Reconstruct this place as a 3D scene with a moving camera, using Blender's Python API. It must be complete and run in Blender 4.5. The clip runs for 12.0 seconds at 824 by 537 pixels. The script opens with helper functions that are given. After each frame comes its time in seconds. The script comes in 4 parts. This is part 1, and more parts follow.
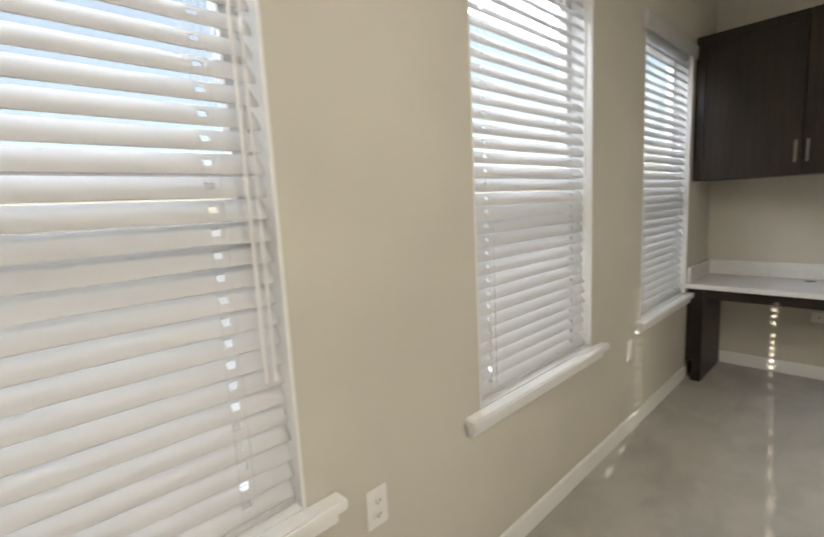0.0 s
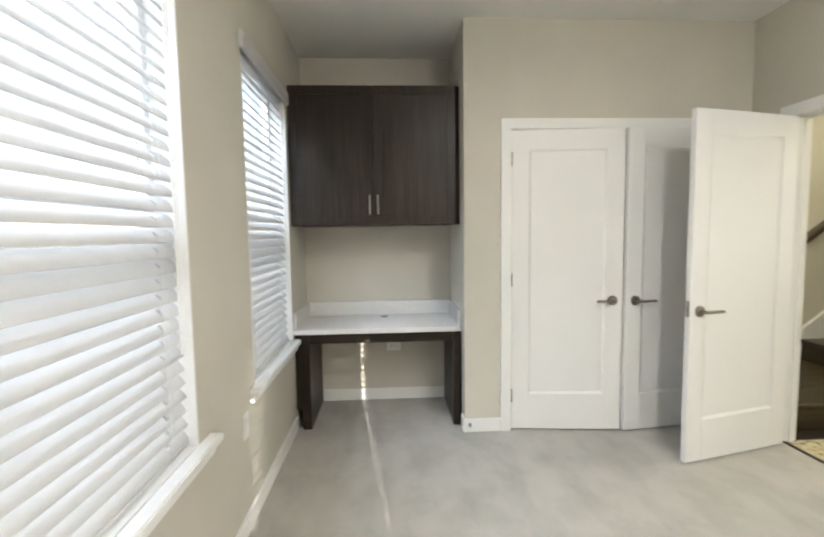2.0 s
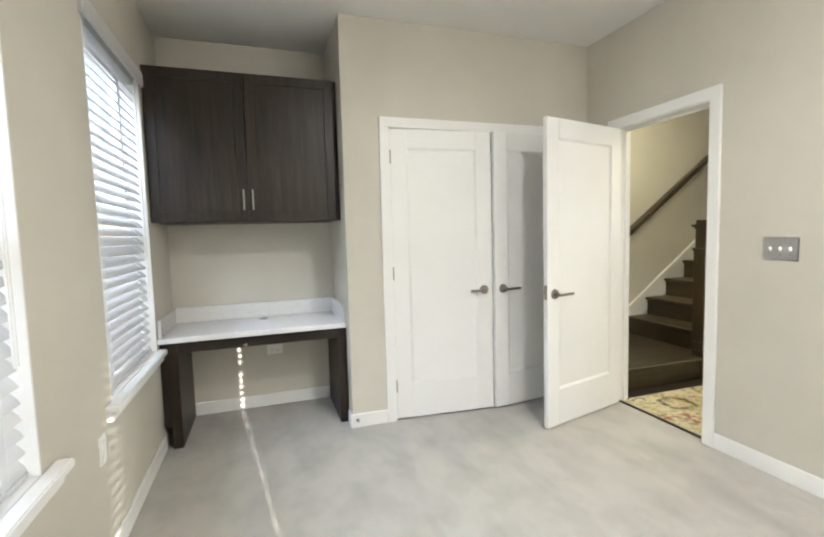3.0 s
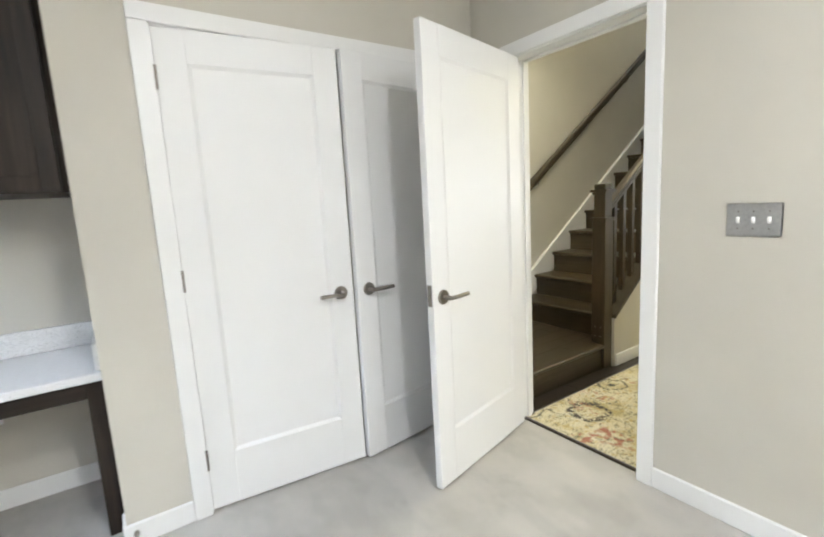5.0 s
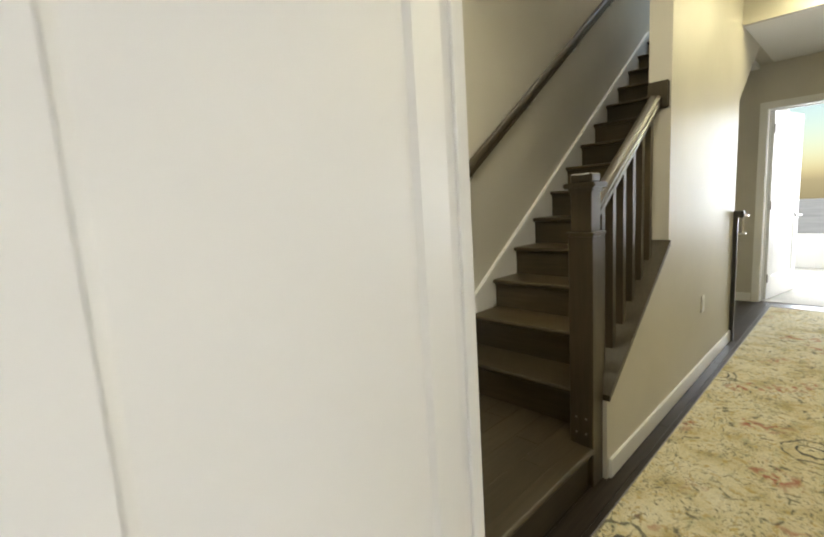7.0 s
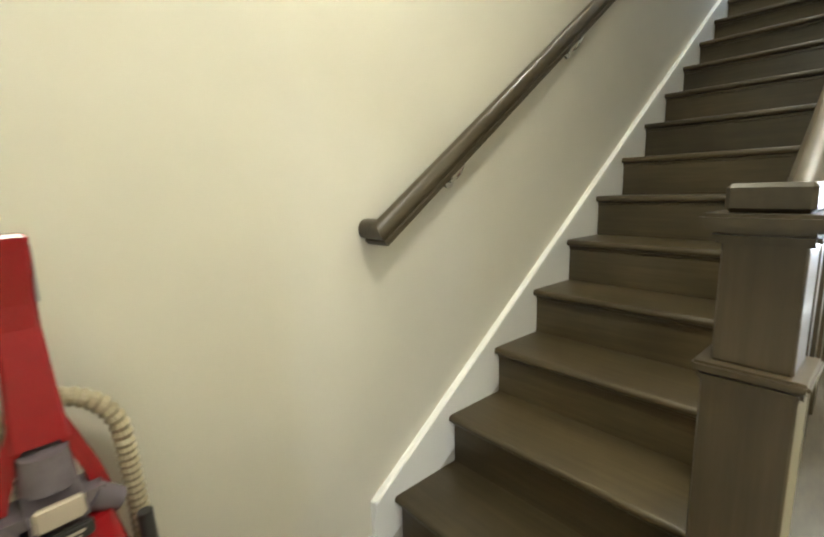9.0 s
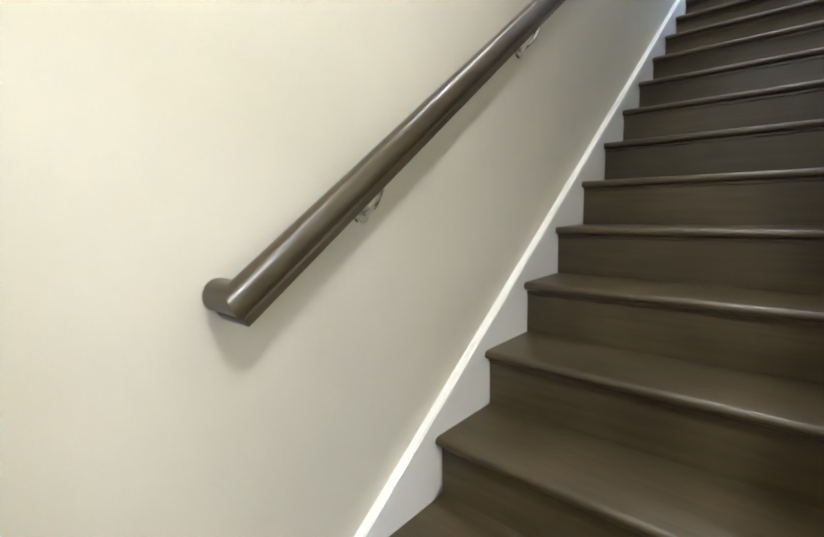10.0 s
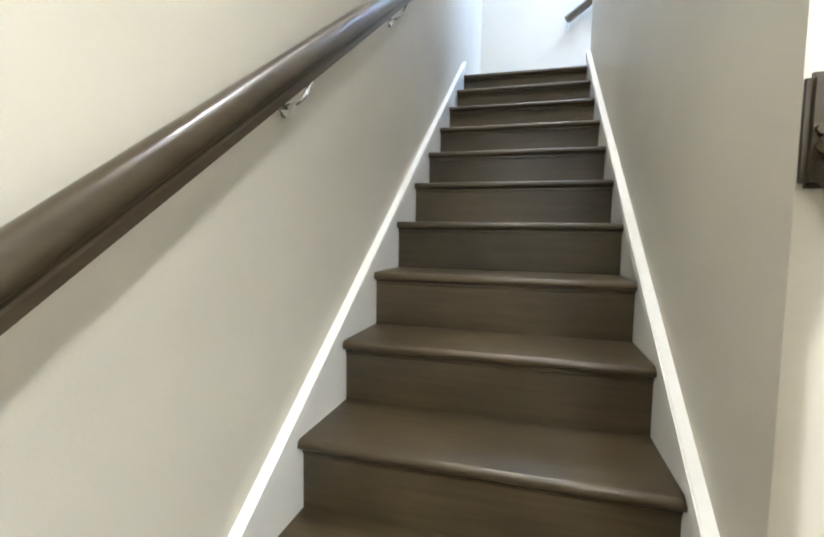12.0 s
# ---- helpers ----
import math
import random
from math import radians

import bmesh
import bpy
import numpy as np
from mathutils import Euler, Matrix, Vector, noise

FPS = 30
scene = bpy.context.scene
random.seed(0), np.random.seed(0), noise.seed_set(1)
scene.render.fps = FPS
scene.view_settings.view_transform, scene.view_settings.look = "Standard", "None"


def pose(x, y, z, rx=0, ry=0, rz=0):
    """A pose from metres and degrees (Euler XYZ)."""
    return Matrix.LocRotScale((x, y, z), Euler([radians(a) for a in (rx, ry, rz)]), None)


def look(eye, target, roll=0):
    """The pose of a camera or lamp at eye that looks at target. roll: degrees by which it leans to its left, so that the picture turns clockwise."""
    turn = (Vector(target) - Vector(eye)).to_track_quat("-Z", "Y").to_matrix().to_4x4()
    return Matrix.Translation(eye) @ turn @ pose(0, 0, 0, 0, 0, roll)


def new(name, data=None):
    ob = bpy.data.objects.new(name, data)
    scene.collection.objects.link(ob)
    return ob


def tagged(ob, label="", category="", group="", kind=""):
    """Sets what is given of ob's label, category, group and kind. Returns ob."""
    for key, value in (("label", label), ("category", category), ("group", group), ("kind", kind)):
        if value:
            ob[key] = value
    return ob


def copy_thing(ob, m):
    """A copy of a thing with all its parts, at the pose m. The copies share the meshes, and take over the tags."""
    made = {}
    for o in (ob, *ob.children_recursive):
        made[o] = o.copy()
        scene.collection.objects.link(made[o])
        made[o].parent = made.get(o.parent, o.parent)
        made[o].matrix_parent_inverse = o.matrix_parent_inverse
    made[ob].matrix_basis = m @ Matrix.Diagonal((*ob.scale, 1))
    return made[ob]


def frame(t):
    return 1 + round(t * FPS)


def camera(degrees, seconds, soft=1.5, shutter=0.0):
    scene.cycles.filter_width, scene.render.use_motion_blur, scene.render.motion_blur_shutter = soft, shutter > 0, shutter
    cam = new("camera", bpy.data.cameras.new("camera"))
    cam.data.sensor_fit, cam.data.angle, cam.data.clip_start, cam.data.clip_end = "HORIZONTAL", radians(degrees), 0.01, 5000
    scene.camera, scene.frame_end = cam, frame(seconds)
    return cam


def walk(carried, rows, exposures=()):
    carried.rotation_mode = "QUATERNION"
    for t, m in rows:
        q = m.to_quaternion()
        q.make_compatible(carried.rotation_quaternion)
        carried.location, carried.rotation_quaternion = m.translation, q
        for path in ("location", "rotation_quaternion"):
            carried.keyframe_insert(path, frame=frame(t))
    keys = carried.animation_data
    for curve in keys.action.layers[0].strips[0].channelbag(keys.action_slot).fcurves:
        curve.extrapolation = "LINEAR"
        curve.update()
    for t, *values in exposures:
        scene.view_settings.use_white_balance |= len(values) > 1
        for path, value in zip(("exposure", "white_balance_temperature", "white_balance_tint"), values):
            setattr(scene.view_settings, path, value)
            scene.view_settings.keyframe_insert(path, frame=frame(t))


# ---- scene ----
cam = camera(86.37, 12.0, soft=2.0, shutter=0.3)
PATH = [
    (0, (0.952, -3.422, 1.361), (-0.495, -2.069, 1.081), -2.99),
    (0.5, (0.916, -3.254, 1.367), (-0.206, -1.618, 1.114), -2.62),
    (1, (0.812, -3.064, 1.391), (0.109, -1.205, 1.161), -1.76),
    (1.5, (0.742, -2.971, 1.405), (0.442, -1.004, 1.203), -1.14),
    (2, (0.714, -2.918, 1.365), (0.812, -0.926, 1.210), -0.83),
    (2.5, (0.686, -2.925, 1.328), (1.109, -0.975, 1.193), -0.99),
    (3, (0.682, -2.925, 1.315), (1.319, -1.036, 1.163), -1.56),
    (3.5, (0.752, -2.790, 1.312), (1.556, -0.970, 1.103), -2.06),
    (3.7, (0.806, -2.681, 1.321), (1.668, -0.891, 1.090), -1.87),
    (5.3, (1.456, -1.842, 1.320), (2.614, -0.240, 1.018), -3.45),
    (5.5, (1.563, -1.722, 1.312), (2.753, -0.145, 1.010), -3.50),
    (6, (1.873, -1.443, 1.290), (3.124, 0.091, 1.000), -3.85),
    (6.5, (2.184, -1.197, 1.286), (3.505, 0.277, 1.004), -3.85),
    (7, (2.466, -0.968, 1.293), (3.834, 0.465, 1.007), -3.60),
    (7.2, (2.586, -0.904, 1.300), (3.940, 0.538, 1.010), -3.50),
    (8.8, (3.452, -0.322, 1.378), (4.731, 1.170, 1.018), -1.40),
    (9, (3.549, -0.255, 1.379), (4.851, 1.222, 1.031), -1.50),
    (9.5, (3.778, -0.085, 1.377), (5.153, 1.334, 1.066), -1.35),
    (10, (3.956, 0.022, 1.417), (5.431, 1.344, 1.147), -1.30),
    (10.5, (4.159, 0.126, 1.473), (5.769, 1.286, 1.227), -0.02),
    (11, (4.301, 0.148, 1.580), (6.036, 1.121, 1.377), 0.65),
    (11.5, (4.381, 0.151, 1.633), (6.226, 0.907, 1.477), 0.83),
    (12, (4.465, 0.226, 1.648), (6.387, 0.759, 1.504), 0.99),
]
EXPOSURES = [(0.0, 1.47, 6900, 12), (1.5, 2.0, 6500, 10), (2.5, 2.32, 6400, 10), (3.5, 2.42, 6150, 10), (5.5, 2.47, 5950, 11), (7.2, 2.0, 6300, 10), (8.8, 2.92, 5950, 8), (10.0, 3.25, 5250, 17), (12.0, 3.65, 5200, 18)]
walk(cam, [(t, look(eye, target, roll)) for t, eye, target, roll in PATH], EXPOSURES)

# ---------------------------------------------------------------- plan, in metres
H = 2.75                    # ceiling of room and hall
WEST, EAST = 0.033, 3.171      # faces of the window wall and of the door wall
BACK = -4.75                # face of the wall behind the walk
NICHE_X, NICHE_Y = 1.21, 0.665
HALL_X = 3.29               # hall side of the door wall
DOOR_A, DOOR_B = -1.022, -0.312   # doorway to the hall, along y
STAIR_L, STAIR_R = 0.79, -0.098    # wall faces beside the flight
KNEE_S = -0.21              # hall side of the stair wall
RISE, RUN, NOSE = 0.19, 0.2635, 4.352
WALL_X = 5.155               # where the full-height stair wall begins
HALL_END = 6.85
FAR_X = 8.45
HALL_S = -1.42
TOP = 5.4
LAND_X = 8.85
WINDOWS_W = [(-3.835, -2.96), (-2.27, -1.395), (-0.765, 0.11)]
WIN_Z = (0.645, 2.29)
WIN_B = (0.442, 1.317)

# ---------------------------------------------------------------- world, sun, lamps
SUN_WAY = Vector((-0.1326, 1.0, -0.202)).normalized()
world = bpy.data.worlds.new("sky")
scene.world = world
world.use_nodes = True
wn = world.node_tree
sky = wn.nodes.new("ShaderNodeTexSky")
sky.sky_type, sky.sun_disc = "NISHITA", False
sky.sun_elevation = math.asin(-SUN_WAY.z)
sky.sun_rotation = math.atan2(-SUN_WAY.x, -SUN_WAY.y)
wn.links.new(sky.outputs[0], wn.nodes["Background"].inputs[0])
wn.nodes["Background"].inputs[1].default_value = 0.07

sun = new("sun", bpy.data.lights.new("sun", "SUN"))
sun.data.energy, sun.data.angle, sun.data.color = 4.2, radians(0.25), (1.0, 0.93, 0.84)
sun.matrix_world = look((0, -12, 6), tuple(Vector((0, -12, 6)) + SUN_WAY))


def area_lamp(name, eye, target, size_x, size_y, watts, colour, spread=180):
    data = bpy.data.lights.new(name, "AREA")
    data.shape, data.size, data.size_y, data.energy, data.color = "RECTANGLE", size_x, size_y, watts, colour
    data.spread = radians(spread)
    ob = new(name, data)
    ob.matrix_world = look(eye, target)
    return ob


def can_lamp(x, y, z, watts, colour):
    data = bpy.data.lights.new("ceiling_lamp", "POINT")
    data.energy, data.color, data.shadow_soft_size = watts, colour, 0.07
    ob = new("ceiling_lamp", data)
    ob.location = (x, y, z)
    data.energy = watts * 0.35
    disk = area_lamp("ceiling_lamp_disk", (x, y, z + 0.03), (x, y + 0.0001, 0), 0.24, 0.24, watts * 0.55, colour)
    disk.data.shape = "DISK"
    return ob


DAY = (0.80, 0.88, 1.0)
ROOM_WHITE = (1.0, 0.975, 0.935)
HALL_WARM = (1.0, 0.90, 0.53)
STAIR_WARM = (1.0, 0.92, 0.69)
for a, b in WINDOWS_W:
    area_lamp("window_daylight", (-0.26, (a + b) / 2, 2.1), (0.74, (a + b) / 2, 1.9), b - a + 0.58, 2.9, 2.6, (0.74, 0.85, 1.0))
    area_lamp("window_skylight", (-0.66, (a + b) / 2, 2.85), (0.0, (a + b) / 2, 1.3), b - a + 0.5, 0.95, 21, (0.74, 0.85, 1.0))
area_lamp("window_daylight", (0.88, BACK - 0.30, 1.5), (0.88, 0, 1.5), 0.87, 1.5, 2.4, DAY)
ROOM_CANS = [(1.75, -2.6), (2.4, -4.15)]
for x, y in ROOM_CANS:
    can_lamp(x, y, H - 0.13, 12.5, ROOM_WHITE)
HALL_CANS = [(3.95, -0.42), (4.22, 0.33), (5.6, -0.80), (6.7, -0.80)]
for (x, y), watts, tone in zip(HALL_CANS, (4.6, 0.8, 2.9, 2.9), (STAIR_WARM, STAIR_WARM, HALL_WARM, HALL_WARM)):
    can_lamp(x, y, H - 0.13, watts, tone)
# unseen lamp added high over the flight to brighten treads and right wall
STAIR_FILL = [(5.75, 0.34)]
for x, y in STAIR_FILL:
    can_lamp(x, y, TOP - 0.13, 9, STAIR_WARM)
# stands in for unseen daylight above the upper landing, through an assumed ceiling opening
area_lamp("landing_daylight", (8.25, -0.75, TOP + 0.05), (8.25, -0.7501, 0), 0.9, 1.3, 9, (0.66, 0.82, 1.0))
# daylight of the room beyond the hall door
area_lamp("far_daylight", (10.9, -0.9, 1.5), (8.5, -0.9, 1.2), 1.6, 1.9, 42, (0.9, 0.95, 1.0))


# ---------------------------------------------------------------- materials
def material(name):
    m = bpy.data.materials.new(name)
    m.use_nodes = True
    nt = m.node_tree
    return m, nt, nt.nodes["Principled BSDF"]


def coords(nt, scale=(1, 1, 1), local=False):
    tc = nt.nodes.new("ShaderNodeTexCoord")
    mp = nt.nodes.new("ShaderNodeMapping")
    mp.inputs["Scale"].default_value = scale
    if local:
        nt.links.new(tc.outputs["Object"], mp.inputs[0])
    else:
        geo = nt.nodes.new("ShaderNodeNewGeometry")
        nt.links.new(geo.outputs["Position"], mp.inputs[0])
    return mp.outputs[0]


def noise_tex(nt, vec, scale, detail=4.0, rough=0.55):
    n = nt.nodes.new("ShaderNodeTexNoise")
    n.inputs["Scale"].default_value, n.inputs["Detail"].default_value, n.inputs["Roughness"].default_value = scale, detail, rough
    nt.links.new(vec, n.inputs["Vector"])
    return n.outputs["Fac"]


def ramp(nt, fac, stops):
    r = nt.nodes.new("ShaderNodeValToRGB")
    el = r.color_ramp.elements
    while len(el) < len(stops):
        el.new(0.5)
    for e, (p, c) in zip(el, stops):
        e.position, e.color = p, (*c, 1)
    nt.links.new(fac, r.inputs[0])
    return r.outputs[0]


def mix(nt, kind, fac, a, b):
    m = nt.nodes.new("ShaderNodeMix")
    m.data_type, m.blend_type = "RGBA", kind
    for value, socket in ((fac, m.inputs[0]), (a, m.inputs[6]), (b, m.inputs[7])):
        if isinstance(value, bpy.types.NodeSocket):
            nt.links.new(value, socket)
        elif isinstance(value, tuple):
            socket.default_value = (*value, 1)
        else:
            socket.default_value = value
    return m.outputs[2]


def bump(nt, bsdf, fac, strength, distance):
    b = nt.nodes.new("ShaderNodeBump")
    b.inputs["Strength"].default_value, b.inputs["Distance"].default_value = strength, distance
    nt.links.new(fac, b.inputs["Height"])
    nt.links.new(b.outputs[0], bsdf.inputs["Normal"])


def paint(name, colour, rough=0.6, vary=0.06, orange=0.15, scale=140):
    """Rolled wall paint or brushed trim enamel: a cloudy tone and a fine stipple."""
    m, nt, b = material(name)
    v = coords(nt)
    big = noise_tex(nt, v, 1.3, 3)
    dark = tuple(c * (1 - vary) for c in colour)
    light = tuple(min(1, c * (1 + vary)) for c in colour)
    nt.links.new(ramp(nt, big, [(0.3, dark), (0.7, light)]), b.inputs["Base Color"])
    b.inputs["Roughness"].default_value = rough
    bump(nt, b, noise_tex(nt, v, scale, 2), orange, 0.002)
    return m


def wood(name, dark, mid, light, axis, rough=0.35, scale=1.0, local=False, cloudy=0.13, gloss=0.3):
    """Stained boards: long grain along one axis, tone varying from piece to piece."""
    m, nt, b = material(name)
    k = [70.0 * scale, 70.0 * scale, 70.0 * scale]
    k["xyz".index(axis)] = 4.0 * scale
    v = coords(nt, k, local)
    g = noise_tex(nt, v, 1.0, 8, 0.65)
    broad = noise_tex(nt, coords(nt, (1, 1, 1), local), 3.0 * scale, 3)
    col = ramp(nt, g, [(0.28, dark), (0.5, mid), (0.75, light)])
    info = nt.nodes.new("ShaderNodeObjectInfo")
    tone = ramp(nt, info.outputs["Random"], [(0.0, (0.78, 0.78, 0.78)), (1.0, (1.15, 1.12, 1.08))])
    cloud = ramp(nt, broad, [(0.3, (1 - cloudy, 1 - cloudy, 1 - cloudy)), (0.7, (1 + cloudy, 1 + cloudy * 0.95, 1 + cloudy * 0.8))])
    col = mix(nt, "MULTIPLY", 1.0, col, tone)
    col = mix(nt, "MULTIPLY", 1.0, col, cloud)
    nt.links.new(col, b.inputs["Base Color"])
    b.inputs["Specular IOR Level"].default_value = gloss
    r = nt.nodes.new("ShaderNodeMapRange")
    r.inputs[3].default_value, r.inputs[4].default_value = rough - 0.015, rough + 0.08
    nt.links.new(broad, r.inputs[0])
    nt.links.new(r.outputs[0], b.inputs["Roughness"])
    bump(nt, b, g, 0.05, 0.0006)
    return m


def plain(name, colour, rough=0.5, metal=0.0, vary=0.05, scale=30, relief=0.05):
    m, nt, b = material(name)
    v = coords(nt, (1, 1, 1), True)
    n = noise_tex(nt, v, scale, 4)
    nt.links.new(ramp(nt, n, [(0.3, tuple(c * (1 - vary) for c in colour)), (0.7, tuple(min(1, c * (1 + vary)) for c in colour))]), b.inputs["Base Color"])
    b.inputs["Roughness"].default_value, b.inputs["Metallic"].default_value = rough, metal
    bump(nt, b, n, relief, 0.001)
    return m


WALL = paint("greige_wall_paint", (0.56, 0.53, 0.455), 0.62)
STAIRWALL = paint("stair_wall_paint", (0.56, 0.53, 0.455), 0.62)
HALLWALL = paint("hall_wall_paint", (0.56, 0.53, 0.455), 0.5)
CEILING = paint("ceiling_paint", (0.78, 0.77, 0.74), 0.8, 0.03, 0.3, 90)
TRIM = paint("white_trim_enamel", (0.80, 0.795, 0.77), 0.38, 0.02, 0.05, 60)
DOORWHITE = paint("white_door_enamel", (0.79, 0.785, 0.765), 0.42, 0.02, 0.06, 80)
SLAT = plain("white_slat", (0.70, 0.685, 0.66), 0.45, 0, 0.02, 12, 0.02)


def let_light_through(m, share):
    """Thin plastic: a share of the light passes and scatters."""
    nt = m.node_tree
    out, b = nt.nodes["Material Output"], nt.nodes["Principled BSDF"]
    t, mx = nt.nodes.new("ShaderNodeBsdfTranslucent"), nt.nodes.new("ShaderNodeMixShader")
    t.inputs["Color"].default_value = (0.85, 0.86, 0.88, 1)
    mx.inputs[0].default_value = share
    nt.links.new(b.outputs[0], mx.inputs[1])
    nt.links.new(t.outputs[0], mx.inputs[2])
    nt.links.new(mx.outputs[0], out.inputs[0])


let_light_through(SLAT, 0.30)
CABINET = wood("espresso_cabinet_stain", (0.009, 0.0065, 0.005), (0.022, 0.015, 0.0105), (0.046, 0.031, 0.022), "z", 0.36, 0.5)
CABINET_X = wood("espresso_rail_stain", (0.009, 0.0065, 0.005), (0.022, 0.015, 0.0105), (0.046, 0.031, 0.022), "x", 0.36, 0.5)
STAIRWOOD = wood("dark_walnut_tread_stain", (0.043, 0.032, 0.0165), (0.058, 0.0445, 0.0235), (0.076, 0.059, 0.032), "y", 0.27, 0.8, cloudy=0.30, gloss=0.45)
STAIRWOOD_X = wood("dark_walnut_rail_stain", (0.038, 0.0285, 0.016), (0.052, 0.040, 0.0225), (0.068, 0.053, 0.031), "x", 0.27, 0.8, cloudy=0.2, gloss=0.45)
STAIRWOOD_Z = wood("dark_walnut_post_stain", (0.038, 0.0285, 0.016), (0.051, 0.039, 0.0225), (0.066, 0.051, 0.031), "z", 0.27, 0.8, cloudy=0.2, gloss=0.45)
FLOORWOOD = wood("dark_walnut_floor", (0.016, 0.0115, 0.008), (0.028, 0.021, 0.0145), (0.046, 0.034, 0.023), "x", 0.32, 0.8)
NICKEL = plain("satin_nickel", (0.30, 0.275, 0.245), 0.30, 1.0, 0.05, 60, 0.02)
CHROME = plain("bright_steel", (0.75, 0.75, 0.74), 0.15, 1.0, 0.02, 40, 0.01)
PLATE = plain("brushed_steel_plate", (0.52, 0.51, 0.49), 0.45, 1.0, 0.08, 90, 0.05)
WHITEPLASTIC = plain("white_plastic", (0.80, 0.79, 0.76), 0.35, 0, 0.01)
DARKSLOT = plain("dark_slot", (0.03, 0.03, 0.03), 0.6)
BLACK = plain("black_plastic", (0.025, 0.024, 0.024), 0.4, 0, 0.1)
RED = plain("red_gloss_plastic", (0.25, 0.009, 0.012), 0.25, 0, 0.05)
GREYPLASTIC = plain("grey_plastic", (0.22, 0.20, 0.21), 0.4, 0, 0.1)
HOSE = plain("taupe_hose_plastic", (0.33, 0.285, 0.19), 0.4, 0, 0.08)
CREAM = plain("cream_label", (0.42, 0.36, 0.29), 0.5)
SMOKED = plain("smoked_clear_plastic", (0.13, 0.11, 0.125), 0.18, 0, 0.15)
CORD = plain("white_cord", (0.78, 0.77, 0.74), 0.7)
GAP = plain("dark_gap", (0.02, 0.02, 0.02), 0.9)


def quartz():
    m, nt, b = material("white_speckled_quartz")
    v = coords(nt)
    fine = noise_tex(nt, v, 260, 2)
    nt.links.new(ramp(nt, fine, [(0.32, (0.42, 0.41, 0.40)), (0.45, (0.72, 0.71, 0.69)), (0.7, (0.80, 0.79, 0.775))]), b.inputs["Base Color"])
    b.inputs["Roughness"].default_value = 0.22
    return m


QUARTZ = quartz()


def carpet():
    m, nt, b = material("beige_cut_pile_carpet")
    v = coords(nt)
    patch = noise_tex(nt, coords(nt, (1.25, 1.0, 1)), 3.0, 5, 0.62)
    stroke = noise_tex(nt, coords(nt, (5.5, 1.6, 1)), 1.0, 3, 0.5)
    tuft = noise_tex(nt, v, 330, 3)
    col = ramp(nt, patch, [(0.36, (0.400, 0.378, 0.332)), (0.47, (0.424, 0.402, 0.355)), (0.51, (0.448, 0.425, 0.377)), (0.64, (0.472, 0.448, 0.398))])
    col = mix(nt, "MULTIPLY", 1.0, col, ramp(nt, stroke, [(0.40, (0.93, 0.93, 0.93)), (0.46, (0.99, 0.99, 0.99)), (0.62, (1.04, 1.04, 1.035))]))
    speck = ramp(nt, tuft, [(0.3, (0.72, 0.72, 0.72)), (0.7, (1.15, 1.15, 1.15))])
    nt.links.new(mix(nt, "MULTIPLY", 1.0, col, speck), b.inputs["Base Color"])
    b.inputs["Roughness"].default_value = 0.95
    b.inputs["Sheen Weight"].default_value = 0.15
    bump(nt, b, tuft, 0.6, 0.004)
    return m


CARPET = carpet()


